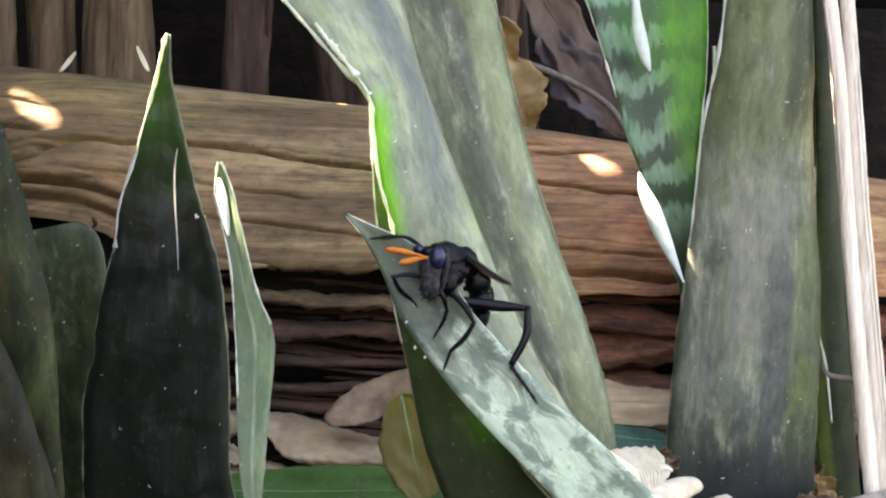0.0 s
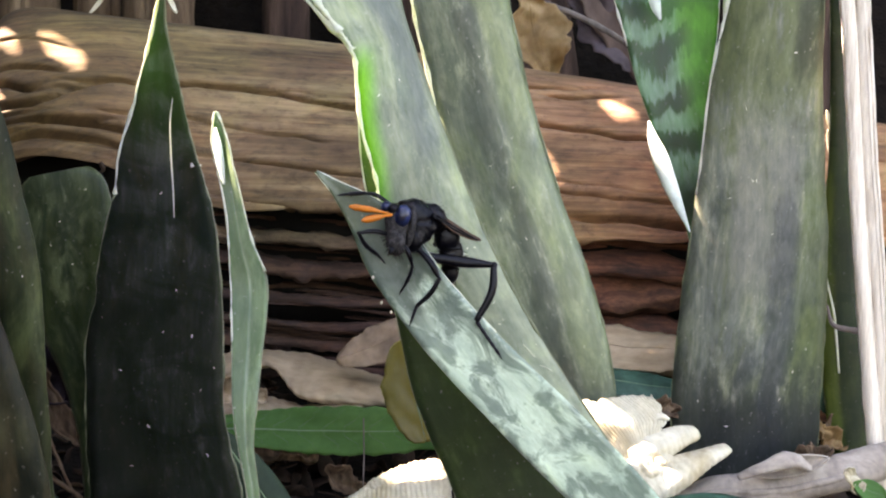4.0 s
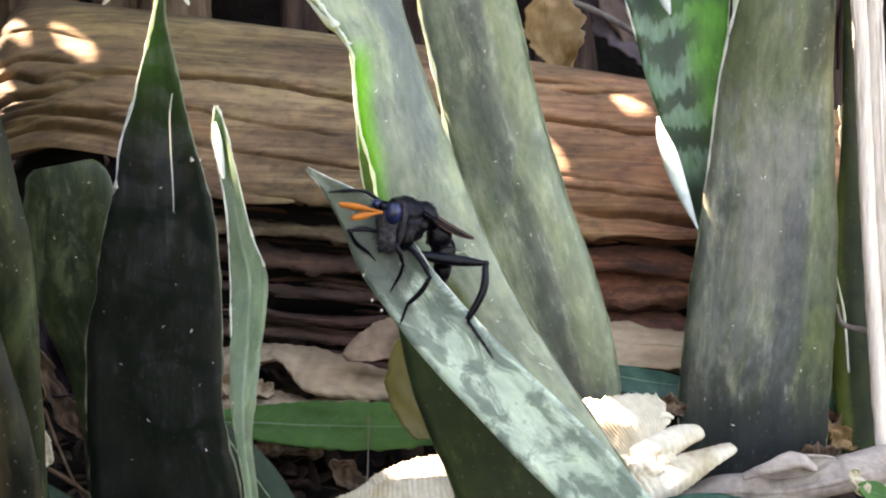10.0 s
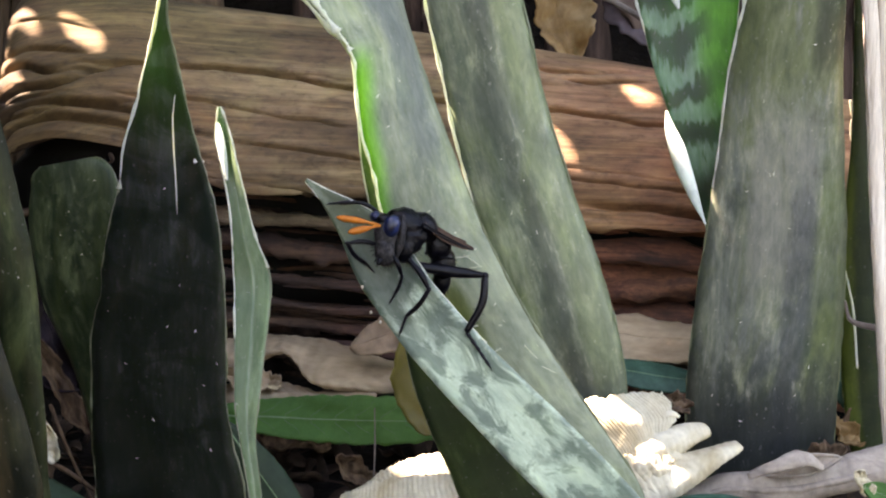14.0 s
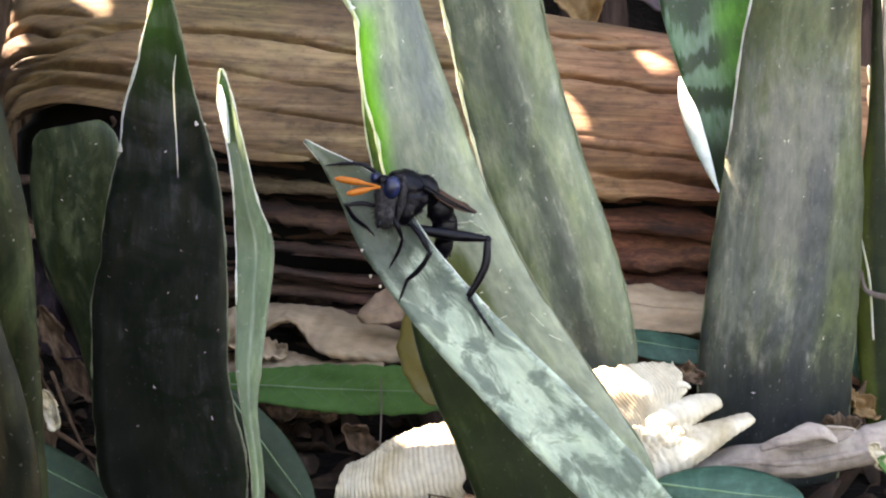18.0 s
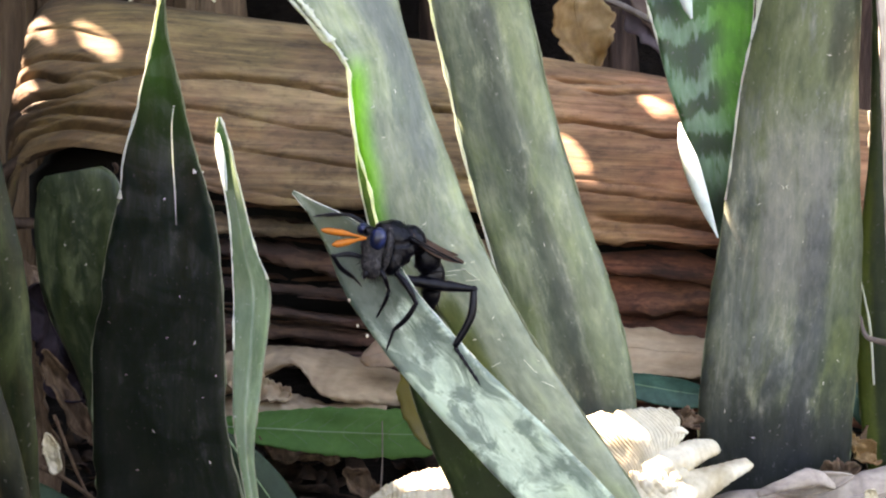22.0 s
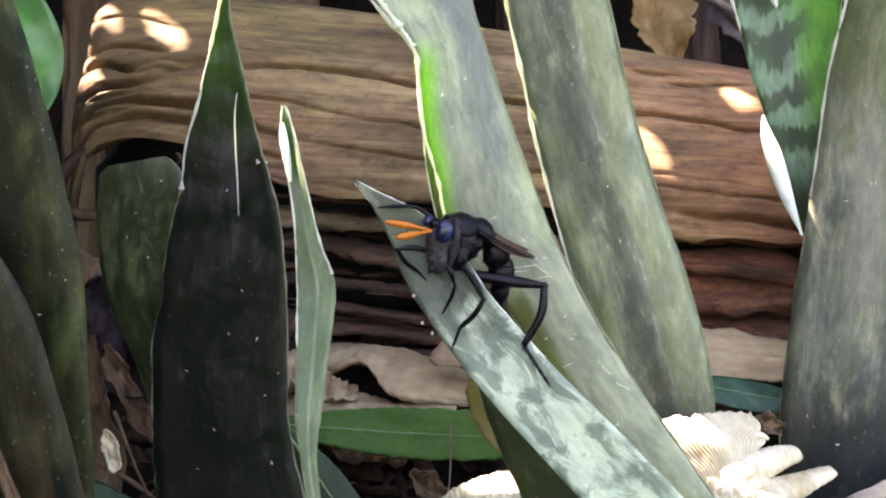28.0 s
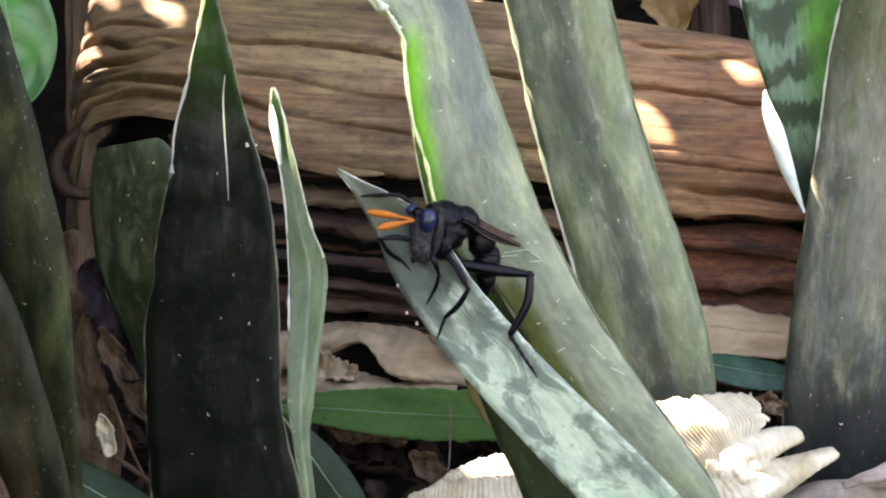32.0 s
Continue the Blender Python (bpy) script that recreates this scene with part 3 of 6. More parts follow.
def blade(parent, rows, material, cup=0.10, fold=False, thick=0.0022, wave=0.02, rim=RIM, rim_size=0.0009, rims=(0, 1), pale=(1, 1), seed=0.0, count=54, cols=12, label="", name="leaf"):
    """A long upright leaf: rows of centre x, y, z, width and turn, from the tip to the base; a pale margin runs along both edges."""
    line = curve_through(rows, count)
    grid, uv, left, right = [], [], [], []
    along = 0.0
    for i, (x, y, z, width, turn) in enumerate(line):
        c = Vector((x, y, z))
        nxt, prv = line[min(i + 1, count - 1)], line[max(i - 1, 0)]
        t = Vector(prv[:3]) - Vector(nxt[:3])
        t.normalize()
        n = Vector((0, -1, 0))
        n = (n - t * n.dot(t)).normalized()
        w = t.cross(n)
        a = radians(turn)
        w, n = w * math.cos(a) + n * math.sin(a), n * math.cos(a) - w * math.sin(a)
        along += (c - Vector(prv[:3])).length if i else 0
        width = max(width, 0.0006)
        line_pts, line_uv = [], []
        for j in range(cols + 1):
            s = 2 * j / cols - 1
            edge = 1 + wave * (noise.noise(Vector((seed * 7 + (9 if s > 0 else 0), along * 45, 0.3))) + 0.5 * noise.noise(Vector((seed + (5 if s > 0 else 0), along * 160, 4)))) if abs(s) > 0.5 else 1
            lift = cup * width * ((1 - abs(s)) if fold else (1 - s * s))
            lift += 0.02 * width * noise.noise(Vector((seed * 3 + s * 2.2, along * 20, 1.7)))
            line_pts.append(c + w * (s * width / 2 * edge) + n * lift)
            line_uv.append((s * width / 2 + seed * 0.37, along + seed * 0.61))
        grid.append(line_pts)
        uv.append(line_uv)
        left.append(line_pts[0])
        right.append(line_pts[-1])
    thickness = lambda i, j: thick * (0.35 + 0.65 * (1 - (2 * j / cols - 1) ** 4)) * min(1.0, 0.35 + line[i][3] / 0.03)
    leaf = part(name, sheet(grid, thickness, uv), material, parent, label)
    if rim:
        for side in rims:
            edge = (left, right)[side]
            sizes = [rim_size * (0.35 + 1.5 * abs(noise.noise(Vector((seed, k * 0.55, 2 + side)))) + 0.4 * abs(noise.noise(Vector((seed, k * 1.7, 9 + side))))) for k in range(count)]
            cut = int(count * pale[side])
            if rim is RIM and cut > 2:
                part("margin", tube(edge[:cut], sizes[:cut], 6, rough=0.4), RIM, leaf, "thin pale leaf margin")
            if rim is not RIM or cut < count - 2:
                start = max(0, cut - 1) if rim is RIM else 0
                part("margin", tube(edge[start:], [0.6 * v for v in sizes[start:]], 6, rough=0.4), RIM_DARK, leaf)
    return leaf


def dry_leaf(name, at, length, width, turn, curl, material, label, category="dry leaf", vein=TWIG, seed=0.0, teeth=0.0, thick=0.0009, roll=0.0, group="", blunt=0.5, kink=0.0, ragged=0.0, veins=0):
    """A broad leaf with a midrib, lying or hanging: at is the pose of its middle, its length runs along the pose's x."""
    leaf = thing(name, label, category, group)
    n, m = 54, 14
    grid, uv = [], []
    for i in range(n + 1):
        u = i / n
        half = width / 2 * max(0.04, math.sin(math.pi * min(1, max(0.0, u)) ** (1.15)) ** blunt)
        half *= 1 + teeth * (abs((u * 17) % 1 - 0.5) - 0.25) + ragged * (noise.noise(Vector((u * 6, seed * 3, 5))) + 0.5 * noise.noise(Vector((u * 19, seed * 3, 8))))
        row = []
        for j in range(m + 1):
            s = 2 * j / m - 1
            x, y = (u - 0.5) * length, s * half
            bend = turn * (u - 0.5) ** 2 * length
            lift = curl * abs(s) ** 1.6 * width + 0.035 * width * noise.noise(Vector((u * 5 + seed, s * 2.5, seed * 2)))
            lift += kink * width * (math.sin(u * 9 + seed) * s + 0.8 * noise.noise(Vector((u * 7, s * 2 + seed, 8))))
            if roll:
                a = s * roll
                y, lift = half / abs(roll) * math.sin(a), lift + half / abs(roll) * (1 - math.cos(a))
            row.append(at @ Vector((x, y, lift + bend)))
        grid.append(row)
        uv.append([((2 * j / m - 1) * half + seed, u * length) for j in range(m + 1)])
    blade_part = part("blade", sheet(grid, thick, uv), material, leaf)
    mid = [grid[i][m // 2] + (at.to_3x3() @ Vector((0, 0, 1))) * thick * 0.55 for i in range(n + 1)]
    part("midrib", tube(mid, [0.0006 * width / 0.03 * (1.1 - i / n) for i in range(n + 1)], 6), vein, blade_part, "raised midrib")
    up = at.to_3x3() @ Vector((0, 0, 1))
    for k in range(veins):
        row = 3 + int((n - 10) * (k + 0.5) / veins)
        for way in (-1, 1):
            path = [grid[min(n, row + (3 * j) // 4)][m // 2 + way * j] + up * thick * 0.5 for j in range(m // 2)]
            part("side_vein", tube(path, [0.00028 * (1.1 - j / len(path)) for j in range(len(path))], 5), SIDE_VEIN, blade_part)
    return leaf


# ---- ground and far thicket ----
def ground_height(x, y):
    bank = 0.42 * min(1.0, max(0.0, (y - 0.44) / 0.5)) ** 2 * max(0.0, min(1.0, (3.2 - math.hypot(x, y)) / 1.2))
    near = math.exp(-((x - 0.05) ** 2 + (y - 0.1) ** 2) / 0.5)
    return -0.040 + bank + near * (0.012 * noise.noise(Vector((x * 14, y * 14, 0))) + 0.008 * noise.noise(Vector((x * 45, y * 45, 3)))) + 0.05 * (1 - near) * noise.noise(Vector((x * 0.6, y * 0.6, 9)))


def build_ground():
    s = [math.sinh(v * 6.2) / math.sinh(6.2) * 120 for v in np.linspace(-1, 1, 181)]
    verts = [(x, y, ground_height(x, y)) for y in s for x in s]
    n = len(s)
    faces = [(j * n + i, j * n + i + 1, (j + 1) * n + i + 1, (j + 1) * n + i) for j in range(n - 1) for i in range(n - 1)]
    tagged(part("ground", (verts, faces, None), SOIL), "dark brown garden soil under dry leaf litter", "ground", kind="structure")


def build_backdrop():
    verts, faces = [], []
    n = 40
    for k in range(n + 1):
        a = math.pi * (0.12 + 1.22 * k / n)
        for z in (-0.3, 1.0, 3.0):
            r = 3.0 + 0.25 * noise.noise(Vector((k * 0.9, z, 0)))
            verts.append((r * math.cos(a), r * math.sin(a), z))
    for k in range(n):
        for j in range(2):
            a = k * 3 + j
            faces.append((a, a + 3, a + 4, a + 1))
    # plain wall; its colour does the work of shade
    tagged(part("backdrop", (verts, faces, None), FOREST), "near-black wall standing for the shaded thicket behind the log", "thicket", kind="structure")


# ---- fallen log ----
def log_top(x):
    """Height of the log's upper line; it sinks to the right and droops at the broken end."""
    z = 0.2285 - (0.145 if x > 0 else 0.12) * x
    if x < -0.27:
        z -= 0.75 * (x + 0.27) ** 2 / 0.10
    return z


def bark_low(x):
    """Lower lip of the bark shell: an arch over the hollow, lower where the log is whole."""
    z = 0.132 + 0.036 * math.exp(-((x + 0.255) / 0.07) ** 2) - 0.050 * max(0, min(1.15, (-0.283 - x) / 0.030)) ** 2 - 0.017 * min(1, max(0, (x + 0.02) / 0.10))
    return z + 0.005 * noise.noise(Vector((x * 24, 1.3, 0)))


def build_log():
    log = thing("fallen_log", "weathered brown fallen log with split layers and hollow end", "log")
    n, m = 300, 190
    x0, x1 = -0.322, 0.62
    faint = [(0.105, 0.0012, 0.004), (0.082, 0.0010, 0.003), (0.022, 0.0009, 0.003), (0.067, 0.0008, 0.003), (0.036, 0.0008, 0.002), (0.012, 0.0008, 0.002)]
    # long splits: places along x and z, half-width, depth
    splits = [([(-0.269, 0.2071), (-0.246, 0.2136), (-0.215, 0.2118), (-0.193, 0.2091), (-0.161, 0.2102), (-0.1195, 0.2057), (-0.078, 0.1991), (0.0, 0.190)], 0.0012, 0.010),
              ([(-0.312, 0.180), (-0.300, 0.186), (-0.281, 0.1945), (-0.261, 0.1976), (-0.234, 0.2074), (-0.215, 0.2118)], 0.0020, 0.016),
              ([(-0.310, 0.163), (-0.301, 0.1697), (-0.285, 0.1773), (-0.268, 0.183), (-0.249, 0.1868), (-0.215, 0.188)], 0.0016, 0.009),
              ([(-0.308, 0.176), (-0.292, 0.1845), (-0.272, 0.1905), (-0.255, 0.193)], 0.0013, 0.008),
              ([(-0.300, 0.203), (-0.2825, 0.2107), (-0.268, 0.2063), (-0.2455, 0.2081), (-0.225, 0.212)], 0.0020, 0.011),
              ([(-0.300, 0.214), (-0.2837, 0.2201), (-0.263, 0.2213), (-0.245, 0.2183)], 0.0015, 0.007),
              ([(-0.22, 0.193), (-0.17, 0.190), (-0.12, 0.181), (-0.08, 0.176)], 0.0008, 0.004),
              ([(-0.15, 0.166), (-0.10, 0.160), (-0.05, 0.153), (0.0, 0.151)], 0.0009, 0.005),
              ([(0.02, 0.1905), (0.063, 0.1866), (0.097, 0.1817), (0.125, 0.178), (0.2, 0.168)], 0.0011, 0.009),
              ([(0.04, 0.2120), (0.056, 0.2106), (0.100, 0.2098)], 0.0011, 0.007), ([(0.060, 0.2051), (0.105, 0.2043)], 0.0011, 0.007),
              ([(0.080, 0.1293), (0.117, 0.1283), (0.17, 0.122)], 0.0020, 0.015), ([(0.04, 0.147), (0.09, 0.1425), (0.15, 0.138)], 0.0009, 0.004)]
    grid, laid = [], []
    for i in range(m + 1):
        v = i / m
        row, flat = [], []
        for j in range(n + 1):
            x = x0 + (x1 - x0) * j / n
            low, top = bark_low(x), log_top(x)
            if v < 0.25:
                a = v / 0.25
                y, z = 0.40 - 0.10 * a, top - 0.05 * (1 - a) ** 2
            else:
                a = (v - 0.25) / 0.75
                y = 0.30 - 0.080 * math.sin(a * math.pi * 0.5) + 0.02 * max(0, a - 0.75)
                z = top + (low - top) * (1 - math.cos(a * math.pi * 0.5)) ** 0.85
            sag = 0.026 * (max(0.0, -0.215 - x) / 0.085) ** 1.5
            p = Vector((x * 5, y * 40, (z + sag) * 40))
            q = 0.006 * noise.noise(p * 0.6) + 0.0008 * noise.noise(p * 1.5) + 0.0005 * noise.noise(Vector((x * 6, y * 130, z * 130))) + 0.00025 * noise.noise(Vector((x * 14, y * 330, z * 330)))
            for level, reach, deep in faint:
                d = z - (top - level + 0.005 * noise.noise(Vector((x * 6, level * 50, 0))) + 0.003 * noise.noise(Vector((x * 40, level * 50, 3))))
                gate = max(0.0, min(1.0, 0.3 + 2.4 * noise.noise(Vector((x * 4, level * 90, 7)))))
                q -= deep * gate * math.exp(-(d / reach) ** 2) - 0.0006 * gate * math.exp(-((d - 0.003) / 0.003) ** 2)
            for line, reach, deep in splits:
                ends = min(1.0, max(0.0, (x - line[0][0] + 0.01) / 0.02), max(0.0, (line[-1][0] + 0.01 - x) / 0.02))
                if ends <= 0:
                    continue
                d = z - float(np.interp(x, [k[0] for k in line], [k[1] for k in line])) - 0.0016 * noise.noise(Vector((x * 60, line[0][1] * 90, 3)))
                gate = ends * max(0.35, min(1.0, 0.85 + 1.5 * noise.noise(Vector((x * 16, line[0][1] * 70, 6)))))
                q -= deep * gate * math.exp(-(d / reach) ** 2) - 0.0010 * gate * math.exp(-((d - 0.0035) / 0.003) ** 2)
            for rise, reach, deep in ((0.012, 0.0022, 0.012), (0.024, 0.0018, 0.009)):
                d = z - (low + rise + 0.05 * max(0.0, x + 0.25) + 0.004 * noise.noise(Vector((x * 14, rise * 70, 5))))
                gate = max(0.0, min(1.0, (-0.15 - x) / 0.06)) * max(0.2, min(1.0, 0.8 + 2 * noise.noise(Vector((x * 9, rise * 90, 2)))))
                q -= deep * gate * math.exp(-(d / reach) ** 2) - 0.002 * gate * math.exp(-((d - 0.004) / 0.003) ** 2)
            y += 0.05 * (max(0.0, -0.288 - x) / 0.034) ** 2
            row.append(Vector((x, y - q, z + q * 0.35)))
            flat.append((x, z + sag + 0.9 * (y - 0.22)))
        grid.append(row)
        laid.append(flat)
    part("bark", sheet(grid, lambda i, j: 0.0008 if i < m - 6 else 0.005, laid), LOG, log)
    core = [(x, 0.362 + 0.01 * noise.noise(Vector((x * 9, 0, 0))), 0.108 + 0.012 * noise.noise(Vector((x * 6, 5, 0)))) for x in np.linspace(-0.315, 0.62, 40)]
    # near-black core carries the hollow's shade in its colour
    part("core", tube(core, [0.074 if k else 0.05 for k in range(40)], 14, rough=0.3), CORE, log, "rotten heartwood, near-black with painted shade")
    rng = random.Random(4)
    strips = [(-0.20, 0.03, 0.112, 0.250, 0.007, 0), (-0.19, 0.02, 0.094, 0.258, 0.0075, 1), (-0.20, 0.03, 0.072, 0.262, 0.005, 1), (-0.16, 0.02, 0.056, 0.268, 0.004, 1),
              (-0.24, 0.01, 0.042, 0.275, 0.006, 1), (0.03, 0.60, 0.111, 0.244, 0.011, 1), (0.02, 0.60, 0.092, 0.258, 0.017, 1), (0.03, 0.60, 0.070, 0.260, 0.015, 1),
              (0.02, 0.60, 0.050, 0.250, 0.011, 0), (-0.06, 0.60, 0.028, 0.26, 0.012, 1), (-0.22, 0.2, 0.024, 0.29, 0.01, 1)]
    for k in range(46):
        a = rng.uniform(-0.22, 0.2)
        strips.append((a, a + rng.uniform(0.10, 0.35), rng.uniform(0.03, 0.125), rng.uniform(0.258, 0.292), rng.uniform(0.0012, 0.0032), 1))
    for k, (xa, xb, z, y, r, red) in enumerate(strips):
        pts, sizes = [], []
        count = 46
        for i in range(count):
            f = i / (count - 1)
            x = xa + (xb - xa) * f
            drop = -0.06 * (x + 0.1) if x < 0.1 else -0.012 - 0.04 * (x - 0.1)
            pts.append((x, y + 0.006 * noise.noise(Vector((x * 12, k * 3, 0))), z + drop + 0.005 * noise.noise(Vector((x * 16, k * 5, 2)))))
            sizes.append(r * (0.8 + 0.6 * noise.noise(Vector((x * 14, k * 2, 4)))) * min(1, 0.25 + 6 * f, 0.3 + 6 * (1 - f)))
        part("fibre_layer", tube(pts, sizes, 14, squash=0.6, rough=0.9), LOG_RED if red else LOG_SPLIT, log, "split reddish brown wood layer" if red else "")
    lip = curve_through([(-0.262, 0.236, 0.166), (-0.284, 0.232, 0.160), (-0.304, 0.229, 0.148), (-0.311, 0.227, 0.132), (-0.3045, 0.228, 0.1175), (-0.288, 0.232, 0.1155), (-0.276, 0.238, 0.119)], 30)
    part("bark_curl", tube(lip, [0.0042 * math.sin(math.pi * (k + 2) / 33) + 0.0008 for k in range(30)], 8, rough=0.4), DRY_DARK, log, "rolled lip of bark round the hollow end")


# ---- snake plants ----
def flecks(leaf, spots, seed):
    """Little dried white nicks and specks on a leaf."""
    rng = random.Random(seed)
    for x, y, z in spots:
        a, size = rng.uniform(0, math.pi), rng.uniform(0.0005, 0.0012)
        along = Vector((math.cos(a) * size, 0, math.sin(a) * size))
        bend = Vector((-along.z, -0.0008, along.x)) * rng.uniform(-0.6, 0.6)
        p = Vector((x, y, z))
        part("fleck", tube([p - along, p + bend, p + along], [0.0001, rng.uniform(0.00018, 0.00036), 0.0001], 5), RIM, leaf, "tiny dried white nick")


def build_plants():
    plant = thing("snake_plant", "snake plant with dark green pointed leaves, one narrow and folded", "snake plant", "snake plants in the bed")
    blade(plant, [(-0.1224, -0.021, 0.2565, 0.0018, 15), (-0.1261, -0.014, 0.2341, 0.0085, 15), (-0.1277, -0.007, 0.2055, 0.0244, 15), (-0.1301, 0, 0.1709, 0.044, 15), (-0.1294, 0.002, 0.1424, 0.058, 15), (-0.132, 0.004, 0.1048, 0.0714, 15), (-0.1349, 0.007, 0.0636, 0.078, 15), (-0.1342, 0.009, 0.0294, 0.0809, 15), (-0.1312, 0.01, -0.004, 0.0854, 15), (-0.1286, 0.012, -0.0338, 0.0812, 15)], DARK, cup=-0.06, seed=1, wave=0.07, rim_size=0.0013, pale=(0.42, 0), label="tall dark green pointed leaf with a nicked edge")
    tall = plant.children[0]
    part("tear", tube(curve_through([(-0.1202, -0.0120, 0.2022), (-0.1219, -0.0100, 0.1911), (-0.1221, -0.0080, 0.1756), (-0.1214, -0.0070, 0.1588), (-0.1211, -0.0060, 0.1432)], 20), [0.00028 * math.sin(math.pi * (k + 1) / 21) + 0.00012 for k in range(20)], 6), RIM, tall, "pale dried tear along the leaf")
    part("nick", tube([(-0.1133, -0.0020, 0.1748), (-0.1123, -0.0040, 0.1690), (-0.1080, -0.0030, 0.1693)], [0.0007, 0.0011, 0.0005], 6), RIM, tall, "pale dried nick in the leaf edge")
    blade(plant, [(-0.1019, 0.004, 0.196, 0.0023, 40), (-0.0998, 0.004, 0.1811, 0.013, 42), (-0.0969, 0.004, 0.167, 0.0116, 35), (-0.0932, 0.004, 0.15, 0.0096, 12), (-0.0897, 0.004, 0.13, 0.0124, 0), (-0.0856, 0.004, 0.1098, 0.0188, 0), (-0.0851, 0, 0.0899, 0.0173, 0), (-0.0856, -0.004, 0.0676, 0.0147, 0), (-0.086, -0.008, 0.0482, 0.0121, 0), (-0.0847, -0.01, 0.0285, 0.0078, 0), (-0.0807, -0.012, 0.0025, 0.0063, 0), (-0.0789, -0.014, -0.025, 0.0052, 0)], THINLEAF, cup=-0.25, fold=True, seed=2, thick=0.0016, wave=0.05, rim_size=0.0009, pale=(0.6, 0.45), label="narrow folded pale green leaf")
    # white sliver painted in place of a glossy highlight
    blade(plant, [(-0.1016, 0.0005, 0.1880, 0.0020, 40), (-0.1006, 0.0000, 0.1800, 0.0070, 40), (-0.0990, -0.0005, 0.1715, 0.0060, 38), (-0.0972, -0.0005, 0.1600, 0.0015, 30)], SUNLIT_WHITE, cup=0.1, seed=15, thick=0.0010, rim=None, label="white patch painted as gloss near the tip", name="bleached_patch")
    blade(plant, [(-0.2010, 0.07, 0.1622, 0.0350, 10), (-0.2000, 0.07, 0.1570, 0.0480, 12), (-0.1978, 0.07, 0.1450, 0.0560, 15), (-0.1972, 0.07, 0.1247, 0.0590, 15), (-0.1945, 0.072, 0.0918, 0.0548, 15), (-0.1877, 0.075, 0.0569, 0.038, 15), (-0.1827, 0.08, 0.0163, 0.027, 15), (-0.1833, 0.085, -0.03, 0.02, 15)], CUTLEAF, cup=0.08, seed=3, rim=RIM_DARK, label="dark green leaf with a cut tip")
    part("nick", tube(curve_through([(-0.1771, 0.066, 0.1676), (-0.1753, 0.066, 0.164), (-0.1778, 0.066, 0.1615)], 8), [0.0010, 0.0013, 0.0014, 0.0012, 0.0010, 0.0008, 0.0006, 0.0004], 6, rough=0.4), DRY_DARK, plant.children[3], "shrivelled brown corner of the cut tip")
    near = thing("snake_plant", "snake plant with mossy brownish green leaves in shade", "snake plant", "snake plants in the bed")
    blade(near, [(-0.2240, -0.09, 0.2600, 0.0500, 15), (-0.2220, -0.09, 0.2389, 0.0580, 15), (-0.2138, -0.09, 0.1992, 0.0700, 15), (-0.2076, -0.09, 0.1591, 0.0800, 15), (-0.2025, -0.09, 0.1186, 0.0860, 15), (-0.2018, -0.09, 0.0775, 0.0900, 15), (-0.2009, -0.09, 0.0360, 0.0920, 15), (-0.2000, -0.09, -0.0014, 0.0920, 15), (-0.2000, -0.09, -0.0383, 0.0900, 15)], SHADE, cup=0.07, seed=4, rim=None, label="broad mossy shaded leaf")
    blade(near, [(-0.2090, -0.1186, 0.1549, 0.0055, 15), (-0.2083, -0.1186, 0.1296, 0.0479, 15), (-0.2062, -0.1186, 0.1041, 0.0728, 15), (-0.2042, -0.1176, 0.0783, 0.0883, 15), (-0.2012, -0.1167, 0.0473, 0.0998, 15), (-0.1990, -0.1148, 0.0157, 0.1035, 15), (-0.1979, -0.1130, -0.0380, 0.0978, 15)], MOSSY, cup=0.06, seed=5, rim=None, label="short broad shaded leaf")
    perch = thing("snake_plant", "snake plant with leaning grey-green leaves and one mottled leaf", "snake plant", "snake plants in the bed")
    blade(perch, [(-0.0465, -0.0525, 0.2912, 0.0678, -31.2), (-0.0346, -0.051, 0.2694, 0.0564, -34.7), (-0.0235, -0.0495, 0.2489, 0.046, -39.2), (-0.0139, -0.0475, 0.2294, 0.0363, -43.8), (-0.0101, -0.0465, 0.2135, 0.0369, -38.5), (-0.005, -0.045, 0.192, 0.0396, -30.3), (0.0016, -0.0425, 0.1715, 0.0397, -22.1), (0.0057, -0.04, 0.157, 0.0412, -14.4), (0.0129, -0.036, 0.1385, 0.0410, -4.1), (0.0239, -0.03, 0.1225, 0.0345, -2.4), (0.0336, -0.024, 0.1042, 0.0320, -2.5), (0.0432, -0.016, 0.0850, 0.0335, -2.4), (0.0585, -0.005, 0.0583, 0.0342, -1.9), (0.0802, 0.01, 0.0284, 0.0291, -1.8), (0.1007, 0.025, 0.0, 0.0228, -1.3), (0.1107, 0.04, -0.0252, 0.0111, -13.3)], OLD_SMOOTH, cup=0.10, seed=6, wave=0.03, rims=(0, 1), rim_size=0.0016, pale=(0.5, 0), label="leaning smooth grey-green leaf with a pale edge")
    middle = perch.children[0]
    fray = curve_through([(-0.0494, -0.0680, 0.2574), (-0.0424, -0.0670, 0.2481), (-0.0356, -0.0660, 0.2397), (-0.0295, -0.0640, 0.2313), (-0.0255, -0.0630, 0.2252)], 40)
    part("frayed_edge", tube(fray, [0.0008 + 0.0034 * max(0, noise.noise(Vector((k * 0.22, 3, 1)))) + 0.0016 * max(0, noise.noise(Vector((k * 0.6, 8, 1)))) for k in range(40)], 7, rough=0.5), RIM, middle, "ragged white dried leaf edge")
